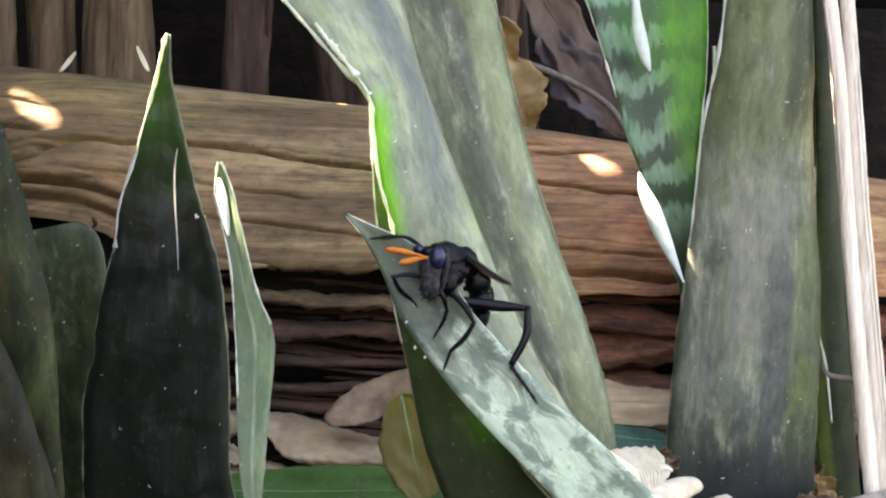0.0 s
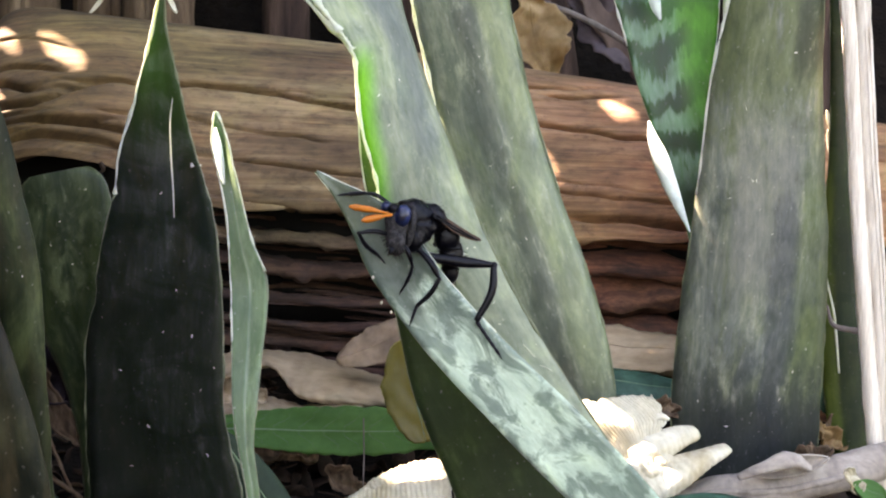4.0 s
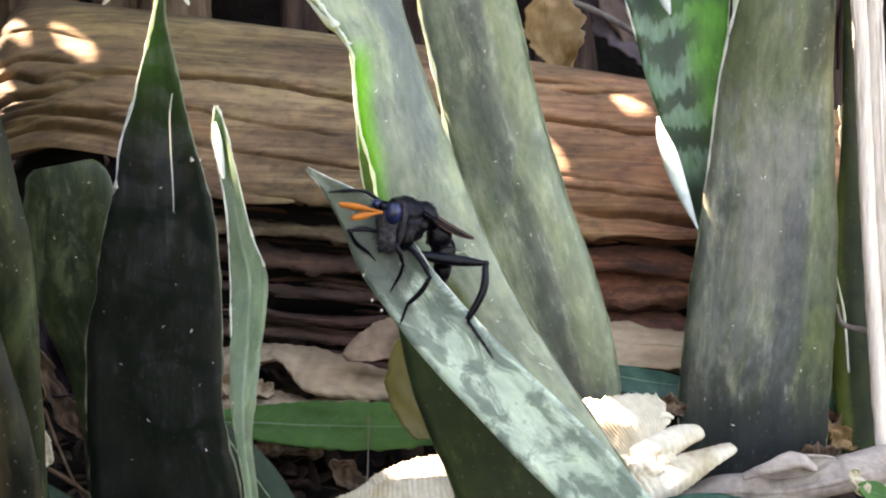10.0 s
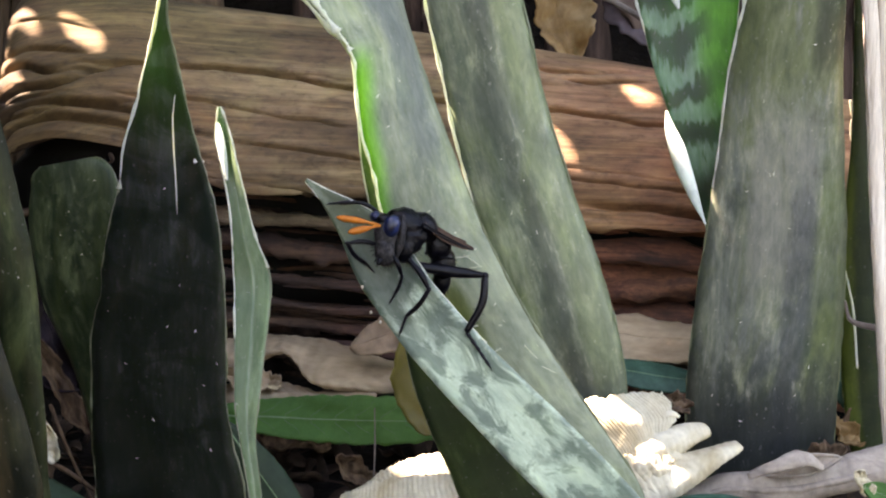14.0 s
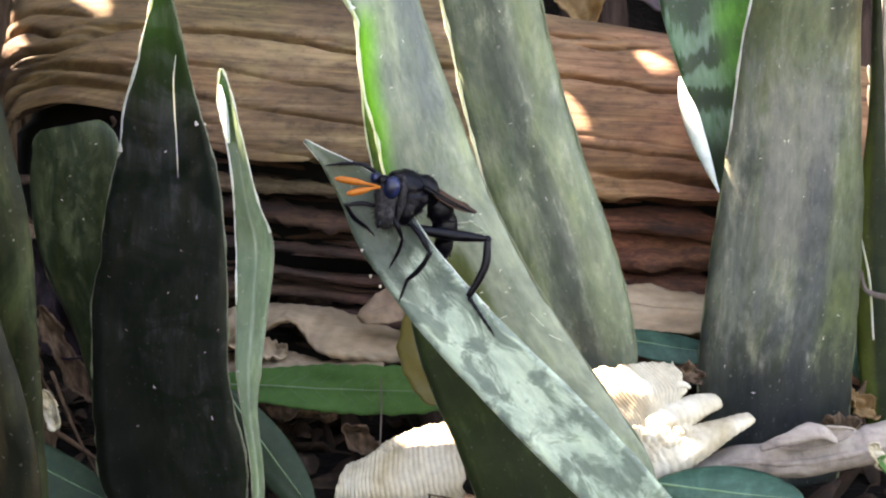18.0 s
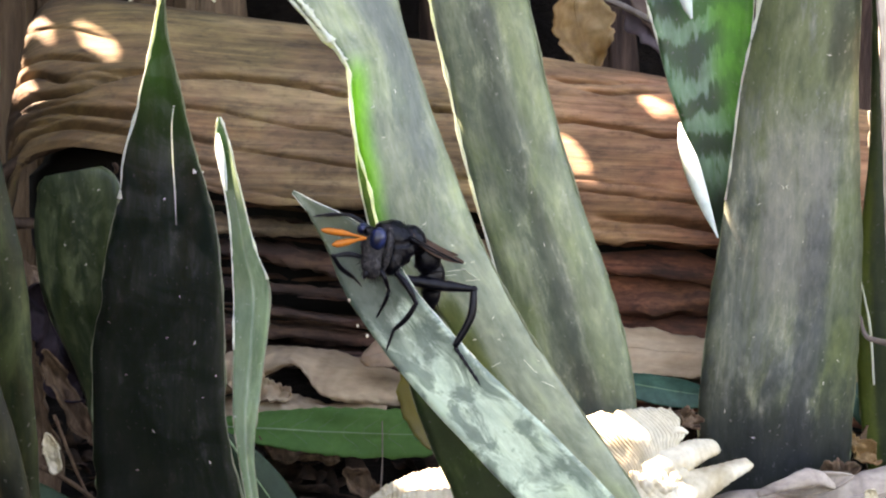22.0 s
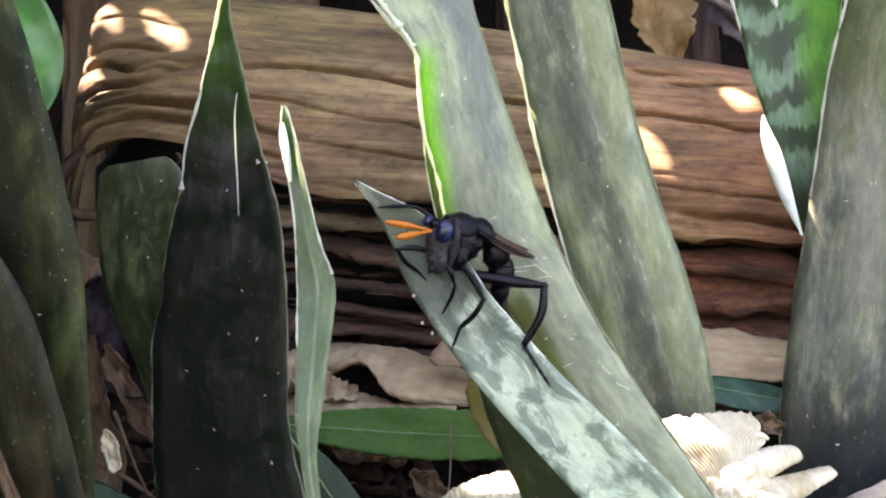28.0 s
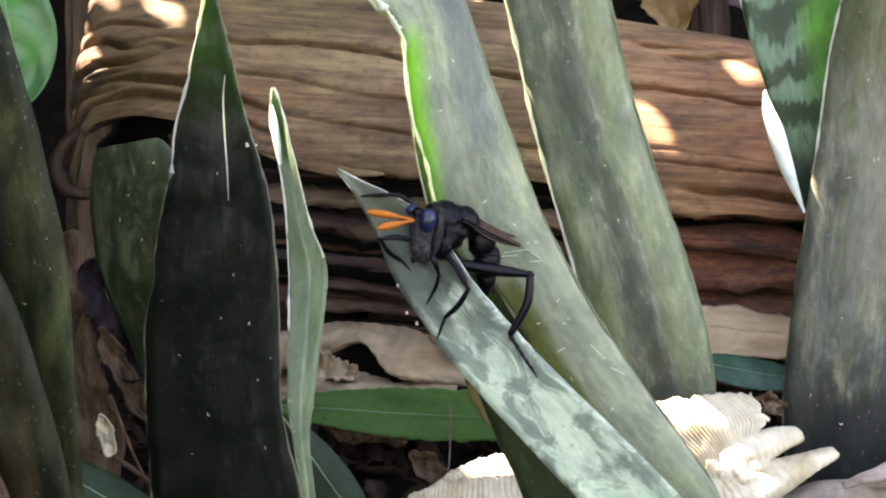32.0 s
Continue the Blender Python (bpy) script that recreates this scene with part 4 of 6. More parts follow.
    for a, b in (((0.0125, -0.0381, 0.1259), (0.0224, -0.0370, 0.1267)), ((0.0163, -0.0384, 0.1279), (0.0272, -0.0360, 0.1296)), ((0.0249, -0.0370, 0.1301), (0.0319, -0.0334, 0.1248)), ((0.0271, -0.0350, 0.1236), (0.0331, -0.0329, 0.1243)), ((0.0530, -0.0180, 0.0844), (0.0590, -0.0142, 0.0774)), ((0.0615, -0.0125, 0.0733), (0.0675, -0.0088, 0.0697)), ((0.0380, -0.0204, 0.0809), (0.0419, -0.0206, 0.0830))):
        a, b = Vector(a), Vector(b)
        line = [a.lerp(b, k / 9) + Vector((0, -0.0002, 0.0003 * noise.noise(Vector((k * 0.5, a.x * 90, 2))))) for k in range(10)]
        part("scratch", tube(line, [0.0001 + 0.0003 * abs(noise.noise(Vector((k * 0.7, a.z * 80, 5)))) for k in range(10)], 5), RIM, middle, "thin pale scratch on the leaf")
    blade(perch, [(-0.0001, 0.09, 0.3193, 0.0486, 0), (0.008, 0.094, 0.2897, 0.0504, 0), (0.0153, 0.098, 0.2536, 0.0516, 0), (0.0235, 0.101, 0.2177, 0.0513, 0), (0.0341, 0.104, 0.1744, 0.0529, 0), (0.0457, 0.106, 0.1376, 0.055, 0), (0.0564, 0.108, 0.1055, 0.0574, 0), (0.0666, 0.11, 0.0697, 0.0588, 0), (0.0756, 0.113, 0.0373, 0.0538, 0), (0.08, 0.116, 0.0045, 0.0483, 0)], OLD_BACK, cup=0.12, seed=7, rims=(0, 1), rim_size=0.0018, pale=(0.7, 0), label="streaked grey-green leaf")
    # The right margin is pale along its upper part, painted as sunlit.
    blade(perch, [(-0.0314, -0.141, 0.1728, 0.0014, 0), (-0.0239, -0.141, 0.1669, 0.0054, 0), (-0.0158, -0.14, 0.1597, 0.0127, 0), (-0.0071, -0.139, 0.1503, 0.0204, 0), (0.0013, -0.138, 0.1371, 0.0257, 0), (0.0106, -0.137, 0.1233, 0.0258, 0), (0.0223, -0.136, 0.1087, 0.0273, 0), (0.0357, -0.135, 0.094, 0.028, 0), (0.0512, -0.134, 0.0785, 0.029, 0), (0.0668, -0.132, 0.0627, 0.0299, 0), (0.0833, -0.129, 0.0459, 0.03, 0), (0.1024, -0.124, 0.0255, 0.0287, 0), (0.1207, -0.116, 0.0026, 0.0278, 0), (0.1321, -0.108, -0.015, 0.0254, 0)], MOTTLE, cup=-0.05, seed=8, rim_size=0.0004, pale=(0.1, 0.55), label="leaning mint leaf with dark mottling and painted shade round the fly")
    mottled = perch.children[-1]
    for c in [(-0.0073, -0.1425, 0.1289), (-0.0037, -0.1425, 0.1184), (0.0003, -0.1425, 0.1144)]:
        part("flake", ball(c, (0.0005, 0.0004, 0.0007), bumps=0.5, rings=6, sides=8), HUSK, mottled, "tiny white speck on the leaf edge")
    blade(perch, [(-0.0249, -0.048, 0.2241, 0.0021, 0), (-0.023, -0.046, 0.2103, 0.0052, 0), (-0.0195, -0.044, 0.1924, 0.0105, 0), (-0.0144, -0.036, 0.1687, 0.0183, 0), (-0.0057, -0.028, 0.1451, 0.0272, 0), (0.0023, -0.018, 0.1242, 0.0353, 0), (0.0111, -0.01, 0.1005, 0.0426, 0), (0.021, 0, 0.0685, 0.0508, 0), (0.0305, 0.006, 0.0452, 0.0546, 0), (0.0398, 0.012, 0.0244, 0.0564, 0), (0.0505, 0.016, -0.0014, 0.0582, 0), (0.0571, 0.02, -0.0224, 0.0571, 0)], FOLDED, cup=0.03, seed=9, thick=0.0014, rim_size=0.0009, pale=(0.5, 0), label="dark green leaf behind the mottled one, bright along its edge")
    right = thing("snake_plant", "snake plant with a broad streaked leaf and a bright banded leaf", "snake plant", "snake plants in the bed")
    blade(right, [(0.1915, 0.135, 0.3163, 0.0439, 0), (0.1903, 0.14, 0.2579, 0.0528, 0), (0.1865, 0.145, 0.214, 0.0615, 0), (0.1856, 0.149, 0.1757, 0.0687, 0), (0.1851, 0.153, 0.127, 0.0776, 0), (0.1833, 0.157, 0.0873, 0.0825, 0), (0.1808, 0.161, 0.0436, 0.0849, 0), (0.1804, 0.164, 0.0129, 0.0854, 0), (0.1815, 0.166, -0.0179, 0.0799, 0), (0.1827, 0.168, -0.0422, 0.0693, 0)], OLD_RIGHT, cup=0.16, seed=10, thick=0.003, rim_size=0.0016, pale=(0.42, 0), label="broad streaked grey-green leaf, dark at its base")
    # Extra white tube stands in for sun on the upper left edge.
    part("margin", tube(curve_through([(0.1625, 0.15, 0.2622), (0.1623, 0.15, 0.2438), (0.1594, 0.15, 0.2315), (0.1562, 0.15, 0.2176), (0.1543, 0.15, 0.2037), (0.1533, 0.15, 0.1975)], 30), [0.0017 * min(1, 0.25 + 0.06 * (29 - k)) * (0.8 + 0.5 * abs(noise.noise(Vector((k * 0.3, 2, 1))))) for k in range(30)], 8, squash=0.6, rough=0.3), RIM, right.children[0], "broad leaf margin, painted sunlit white")
    blade(right, [(0.1216, 0.165, 0.3132, 0.0753, 0), (0.1278, 0.167, 0.2846, 0.0676, 0), (0.1319, 0.169, 0.2558, 0.0588, 0), (0.1357, 0.171, 0.2201, 0.0458, 0), (0.1395, 0.173, 0.1907, 0.0329, 0), (0.1441, 0.176, 0.161, 0.0213, 0), (0.1485, 0.178, 0.1343, 0.0112, 0), (0.1516, 0.18, 0.1141, 0.0073, 0), (0.1553, 0.184, 0.0698, 0.0067, 0), (0.1593, 0.188, 0.0006, 0.0084, 0)], BANDED, cup=-0.12, seed=11, pale=(0.3, 0.6), rim_size=0.0007, label="bright green leaf with dark cross bands")
    # folded edge coloured white for the sun on it; likewise the streak below
    blade(right, [(0.1216, 0.168, 0.1900, 0.0012, 20), (0.1240, 0.164, 0.1795, 0.0068, 20), (0.1284, 0.158, 0.1680, 0.0100, 20), (0.1333, 0.153, 0.1548, 0.0090, 20), (0.1384, 0.149, 0.1422, 0.0056, 15), (0.1426, 0.147, 0.1325, 0.0022, 10), (0.1448, 0.146, 0.1275, 0.0010, 10)], SUNLIT_WHITE, cup=0.2, seed=14, thick=0.0012, rim=None, label="folded edge of the banded leaf, painted sunlit white")
    blade(right, [(0.1177, 0.158, 0.2973, 0.003, 0), (0.119, 0.158, 0.2811, 0.0055, 0), (0.1211, 0.158, 0.2681, 0.0075, 0), (0.1239, 0.158, 0.2567, 0.006, 0), (0.1267, 0.158, 0.2486, 0.0012, 0)], SUNLIT_WHITE, cup=0.2, seed=16, thick=0.0010, rim=None, label="white streak painted as a sunlit glint on the banded leaf", name="white_streak")
    flecks(plant.children[0], [(-0.1299, 0.0033, 0.1549), (-0.1227, 0.004, 0.1059), (-0.1301, 0.008, 0.0838), (-0.1539, 0.0138, 0.0632), (-0.1069, 0.0031, 0.0219), (-0.1022, -0.0021, 0.0676), (-0.1097, 0.0014, 0.0555), (-0.1397, 0.0145, 0.0341), (-0.1144, 0.0025, 0.0829), (-0.163, 0.0142, 0.09), (-0.1494, 0.0172, 0.0128)], 3)
    flecks(plant.children[3], [(-0.199, 0.0636, 0.1357), (-0.1841, 0.062, 0.1529), (-0.2044, 0.0651, 0.1225), (-0.1922, 0.0635, 0.1127)], 4)
    flecks(near.children[0], [(-0.1640, -0.1018, 0.0637), (-0.1646, -0.1018, 0.0574), (-0.1810, -0.1015, 0.1077), (-0.1688, -0.1018, 0.1232)], 5)
    flecks(perch.children[1], [(0.0258, 0.0929, 0.2256), (0.0085, 0.0985, 0.1953), (0.0321, 0.0966, 0.1663), (0.0377, 0.0983, 0.1367), (0.052, 0.0988, 0.1263), (0.0446, 0.0977, 0.1546)], 7)
    flecks(perch.children[0], [(-0.0143, -0.0553, 0.2048), (-0.0094, -0.0531, 0.1905), (-0.005, -0.0489, 0.2117), (0.0084, -0.0445, 0.1511), (0.0209, -0.04, 0.1408), (0.0264, -0.0365, 0.1323), (0.0298, -0.0349, 0.1327), (0.0391, -0.028, 0.1055), (0.059, -0.0147, 0.0835), (0.0415, -0.0245, 0.0946), (0.0444, -0.0152, 0.068), (0.0618, -0.0078, 0.0528), (0.0302, -0.0258, 0.0944), (0.0430, -0.0246, 0.0969)], 8)
    flecks(right.children[0], [(0.1813, 0.1376, 0.1575), (0.1743, 0.1365, 0.1981), (0.1788, 0.1376, 0.1571), (0.1667, 0.1405, 0.1472), (0.201, 0.1336, 0.2296), (0.1908, 0.1394, 0.127), (0.166, 0.1455, 0.0725), (0.2055, 0.1505, 0.0467), (0.1515, 0.1523, 0.0284), (0.1679, 0.1499, 0.0144), (0.1979, 0.1492, 0.0304), (0.2133, 0.1525, 0.0597)], 11)
    blade(right, [(0.2309, 0.19, 0.3051, 0.0097, 0), (0.2336, 0.19, 0.24, 0.0105, 0), (0.2360, 0.19, 0.1741, 0.0135, 0), (0.2366, 0.19, 0.1173, 0.0215, 0), (0.2392, 0.19, 0.0566, 0.0245, 0), (0.2440, 0.19, 0.0089, 0.0230, 0), (0.2490, 0.19, -0.0255, 0.018, 0)], FERN, cup=0.1, seed=12, rim=RIM_DARK, label="dark green mossy leaf, narrow towards its tip")


# ---- big black fly ----
def ball(c, r, turn=(0, 0, 0), rings=14, sides=20, bumps=0.0):
    m = pose(*c, *turn)
    verts, faces = [], []
    for i in range(rings + 1):
        a = math.pi * i / rings
        for k in range(sides):
            b = 2 * math.pi * k / sides
            d = Vector((math.sin(a) * math.cos(b), math.sin(a) * math.sin(b), math.cos(a)))
            d = d * (1 + bumps * noise.noise(d * 6))
            verts.append(m @ Vector((d.x * r[0], d.y * r[1], d.z * r[2])))
    for i in range(rings):
        for k in range(sides):
            a, b = i * sides + k, i * sides + (k + 1) % sides
            faces.append((a, a + sides, b + sides, b))
    return verts, faces, None


def fused(ob, size, rounds):
    """Grows overlapping lumps into one smooth body."""
    shape = ob.modifiers.new("fuse", "REMESH")
    shape.mode, shape.voxel_size, shape.use_smooth_shade = "VOXEL", size, True
    soften = ob.modifiers.new("soften", "SMOOTH")
    soften.factor, soften.iterations = 0.5, rounds
    return ob


def build_fly():
    fly = thing("fly", "large black blue-eyed fly with orange clubbed antennae, resting on a leaf", "fly")
    fly.location = (0.0204, -0.1250, 0.1111)
    o = Vector(fly.location)
    P = lambda *v: Vector(v) - o
    fused(part("thorax", joined([ball(P(0.0098, -0.1340, 0.1545), (0.0092, 0.0078, 0.0068), (0, 24, 15), bumps=0.12), ball(P(0.0165, -0.1310, 0.1538), (0.0066, 0.0064, 0.0054), (0, 38, 15), bumps=0.12), ball(P(0.0112, -0.1350, 0.1490), (0.0064, 0.0070, 0.0070), bumps=0.15), ball(P(0.0100, -0.1380, 0.1445), (0.0036, 0.0048, 0.0058), (0, 12, 0), bumps=0.2), ball(P(0.0150, -0.1360, 0.1500), (0.0040, 0.0045, 0.0042), bumps=0.2)]), BLACK, fly, "humped blue-black thorax"), 0.00045, 5)
    fused(part("collar", ball(P(0.0080, -0.1410, 0.1500), (0.0022, 0.0062, 0.0092), (0, 10, 12), bumps=0.25), FACE, fly, "grey hairy collar"), 0.0004, 3)
    fused(part("pleura", joined([ball(P(0.0118, -0.1402, 0.1462), (0.0022, 0.0022, 0.0040), (0, 25, 0), bumps=0.3), ball(P(0.0145, -0.1385, 0.1500), (0.0022, 0.0022, 0.0028), (0, 40, 0), bumps=0.3)]), FACE, fly, "grey-brown hairy flank"), 0.0004, 3)
    abdomen = fused(part("abdomen", joined([ball(P(0.0188, -0.1290, 0.1510), (0.0042, 0.0048, 0.0042), (0, 35, 0)), ball(P(0.0224, -0.1250, 0.1448), (0.0056, 0.0060, 0.0068), (0, 10, 0)), ball(P(0.0240, -0.1225, 0.1375), (0.0054, 0.0056, 0.0072), (0, 2, 0)), ball(P(0.0234, -0.1208, 0.1296), (0.0040, 0.0043, 0.0056)), ball(P(0.0228, -0.1202, 0.1250), (0.0026, 0.0028, 0.0032))]), BLACK, fly, "glossy black hanging abdomen"), 0.0005, 6)
    for c, r, lean in ((P(0.0222, -0.1252, 0.1452), 0.0058, 14), (P(0.0236, -0.1236, 0.1402), 0.0056, 8), (P(0.0240, -0.1222, 0.1352), 0.0053, 2), (P(0.0236, -0.1212, 0.1304), 0.0043, -4)):
        part("abdomen_ring", ball(c, (r, r * 1.05, 0.0006), (0, lean, 0)), FUZZ, abdomen, "dull grey segment ring")
    head = fused(part("head", joined([ball(P(0.0028, -0.1450, 0.1520), (0.0050, 0.0058, 0.0074), bumps=0.08), ball(P(0.0026, -0.1465, 0.1456), (0.0042, 0.0048, 0.0058), bumps=0.2), ball(P(0.0030, -0.1460, 0.1420), (0.0034, 0.0040, 0.0036), bumps=0.25)]), FACE, fly, "dark head with grey hairy face"), 0.00045, 4)
    part("eye", ball(P(0.0056, -0.1488, 0.1552), (0.0034, 0.0036, 0.0048), (0, 14, -10)), EYE, head, "large blue-black compound eye")
    part("eye", ball(P(-0.0018, -0.1430, 0.1586), (0.0024, 0.0030, 0.0021), (0, -25, 15)), EYE, head, "large blue-black compound eye")
    part("brow", ball(P(0.0018, -0.1470, 0.1580), (0.0026, 0.0030, 0.0022), (0, -10, 0), bumps=0.2), BLACK, head)
    rng = random.Random(9)
    hairs = []
    for k in range(700):
        centre, spread = rng.choice(((P(0.0098, -0.1340, 0.1545), 0.0078), (P(0.0165, -0.1310, 0.1538), 0.0060), (P(0.0026, -0.1465, 0.1456), 0.0048), (P(0.0030, -0.1460, 0.1420), 0.0036), (P(0.0105, -0.1370, 0.1460), 0.0060), (P(0.0080, -0.1410, 0.1500), 0.0066), (P(0.0240, -0.1225, 0.1375), 0.0056)))
        d = Vector((rng.gauss(0, 1), rng.gauss(-0.4, 1), rng.gauss(0.1, 1))).normalized()
        root = centre + d * spread * 0.85
        hairs.append(tube([root, root + d * rng.uniform(0.0012, 0.0032) + Vector((0, 0, -0.0008))], [0.00012, 0.00003], 4))
    part("bristles", joined(hairs), FUZZ, fly, "short dark bristles")
    for a, b, c in ((P(0.0006, -0.1530, 0.1561), P(-0.0055, -0.1580, 0.1580), P(-0.0152, -0.1612, 0.1597)), (P(0.0016, -0.1545, 0.1560), P(-0.0026, -0.1620, 0.1556), P(-0.0094, -0.1670, 0.1543))):
        line = curve_through([tuple(a), tuple(b), tuple(c)], 16)
        part("antenna", tube(line, [0.0006 + 0.0008 * min(1, max(0, (k - 5) / 4)) - (0.0004 if k == 14 else 0.0010 if k == 15 else 0) for k in range(16)], 10, rough=0.15), CLUB, head, "orange clubbed antenna")
    part("beak", tube([P(0.0012, -0.1500, 0.1420), P(0.0004, -0.1510, 0.1392)], [0.0014, 0.0007], 8), BLACK, head)

    def wing(a, b, width, up):
        a, b, up = Vector(a), Vector(b), Vector(up).normalized()
        grid = []
        for i in range(25):
            f = i / 24
            half = width * max(0.05, math.sin(math.pi * min(1, 0.12 + 0.86 * f)) ** 0.6)
            sag = Vector((0, 0, -0.0012 * math.sin(math.pi * f)))
            grid.append([a.lerp(b, f) + sag + up * (half * (s / 6 - 0.5)) + Vector((0, 0.0004 * math.sin(s * 1.6), 0.0003 * math.cos(s * 1.9 + 4 * f))) for s in range(7)])
        return sheet(grid, 0.00030)

    one = part("wing", wing(P(0.0178, -0.1385, 0.1556), P(0.0366, -0.1190, 0.1430), 0.0075, (0.12, 0.85, 0.25)), WING, fly, "folded smoky brown wing")
    part("wing", wing(P(0.0170, -0.1280, 0.1555), P(0.0320, -0.1040, 0.1440), 0.0075, (0.2, 0.85, 0.0)), WING, fly, "folded smoky brown wing")
    for lift in (0.0, 0.0012):
        part("vein", tube(curve_through([tuple(P(0.0176, -0.1410, 0.1560 - lift)), tuple(P(0.0270, -0.1315, 0.1490 - lift)), tuple(P(0.0364, -0.1212, 0.1428))], 12), [0.0006 - 0.00035 * k / 11 for k in range(12)], 6), BLACK, one)

    def leg(hip, bow, knee, shin, ankle, tip, r):
        """Thigh, shin and foot through their bends; r: half-thickness of thigh, shin and foot."""
        whole = part("leg", ball(hip, (r[0] * 1.15, r[0] * 1.15, r[0] * 1.25), rings=8, sides=12), BLACK, fly)
        thigh = curve_through([tuple(hip), tuple(bow), tuple(knee)], 14)
        part("femur", tube(thigh, [r[0] * (0.8 + 0.25 * math.sin(math.pi * k / 13)) * (1 - 0.35 * max(0, k - 9) / 4) for k in range(14)], 12, rough=0.1), BLACK, whole)
        part("knee", ball(knee, (r[1] * 0.95,) * 3, rings=8, sides=10), BLACK, whole)
        lower = curve_through([tuple(knee), tuple(shin), tuple(ankle)], 14)
        part("tibia", tube(lower, [r[1] * (0.8 + 0.25 * math.sin(math.pi * k / 13)) for k in range(14)], 10, rough=0.12), BLACK, whole)
        foot = [Vector(ankle).lerp(Vector(tip), k / 10) for k in range(11)]
        part("tarsus", tube(foot, [r[2] * ((1.0 if k % 2 else 0.72) - 0.02 * k) for k in range(11)], 8), BLACK, whole)
        end = (Vector(tip) - Vector(ankle)).normalized() * r[2] * 2
        part("claw", tube([Vector(tip), Vector(tip) + end + Vector((0, 0, -r[2] * 0.5))], [r[2] * 0.5, r[2] * 0.12], 6), BLACK, whole)
        spikes = [tube([Vector(q), Vector(q) + Vector((rng.gauss(0, 1), rng.gauss(0, 1), rng.gauss(0, 1))).normalized() * r[1] * 1.9], [0.00012, 0.00004], 4) for q in list(lower) + list(thigh[6:]) for _ in range(2)]
        part("leg_hairs", joined(spikes), FUZZ, whole)

    leg(P(0.0118, -0.1340, 0.1375), P(0.0270, -0.1330, 0.1352), P(0.0429, -0.1335, 0.1338), P(0.0420, -0.1355, 0.1225), P(0.0357, -0.1368, 0.1104), P(0.0456, -0.1378, 0.0964), (0.0023, 0.00165, 0.0010))
    leg(P(0.0117, -0.1390, 0.1404), P(0.0172, -0.1420, 0.1348), P(0.0204, -0.1425, 0.1286), P(0.0165, -0.1415, 0.1222), P(0.0109, -0.1402, 0.1169), P(0.0082, -0.1398, 0.1095), (0.0013, 0.00105, 0.0008))
    leg(P(0.0053, -0.1460, 0.1435), P(0.0080, -0.1470, 0.1395), P(0.0094, -0.1445, 0.1340), P(0.0082, -0.1435, 0.1300), P(0.0062, -0.1420, 0.1262), P(0.0040, -0.1405, 0.1225), (0.0010, 0.0008, 0.0006))
    leg(P(0.0006, -0.1465, 0.1470), P(-0.0060, -0.1500, 0.1488), P(-0.0124, -0.1515, 0.1481), P(-0.0098, -0.1470, 0.1425), P(-0.0055, -0.1430, 0.1385), P(-0.0030, -0.1415, 0.1355), (0.0010, 0.0009, 0.0006))
    leg(P(0.0000, -0.1400, 0.1590), P(-0.0060, -0.1410, 0.1632), P(-0.0110, -0.1420, 0.1642), P(-0.0145, -0.1425, 0.1640), P(-0.0176, -0.1425, 0.1637), P(-0.0215, -0.1425, 0.1632), (0.0008, 0.0008, 0.0006))
    leg(P(0.0173, -0.1220, 0.1413), P(0.0205, -0.1150, 0.1390), P(0.0231, -0.1100, 0.1375), P(0.0235, -0.1130, 0.1330), P(0.0238, -0.1160, 0.1288), P(0.0255, -0.1180, 0.1248), (0.0010, 0.0009, 0.0007))


# ---- litter, dry leaves and stalks ----
def loft(curves, count=60, across=24, ribs=0, slant=0.0, depth=0.0006, wrinkle=0.0, ragged=0.0, seed=0.0, thick=0.0007):
    """A sheet over several edge curves, with fine ribs that run from curve to curve and slant along them."""
    lines = [curve_through(c, count + 1) for c in curves]
    grid = []
    for j in range(count + 1):
        column = [tuple(l[j]) for l in lines]
        if len(column) == 2:
            column.insert(1, tuple((np.array(column[0]) + np.array(column[1])) / 2))
        grid.append([Vector(p) for p in curve_through(column, across + 1)])
    grid = [[grid[j][i] for j in range(count + 1)] for i in range(across + 1)]
    out = []
    for i in range(across + 1):
        row = []
        for j in range(count + 1):
            du = grid[i][min(j + 1, count)] - grid[i][max(j - 1, 0)]
            dv = grid[min(i + 1, across)][j] - grid[max(i - 1, 0)][j]
            n = du.cross(dv)
            n = n.normalized() if n.length > 1e-12 else Vector((0, -1, 0))
            u, v = j / count, i / across
            h = depth * math.cos(2 * math.pi * (ribs * u - slant * v + 0.6 * noise.noise(Vector((u * 3, v * 3, seed))))) if ribs else 0.0
            h += wrinkle * (noise.noise(Vector((u * 5 + seed, v * 3, seed))) + 0.5 * noise.noise(Vector((u * 13, v * 8 + seed, 2))))
            tear = ragged * (noise.noise(Vector((v * 9, seed, 1))) * max(0, u - 0.7) / 0.3) * du.normalized() + ragged * noise.noise(Vector((u * 11, seed, 4))) * max(0, abs(v - 0.5) - 0.3) / 0.2 * dv.normalized()
            row.append(grid[i][j] + n * h + tear)
        out.append(row)
    return sheet(out, thick)


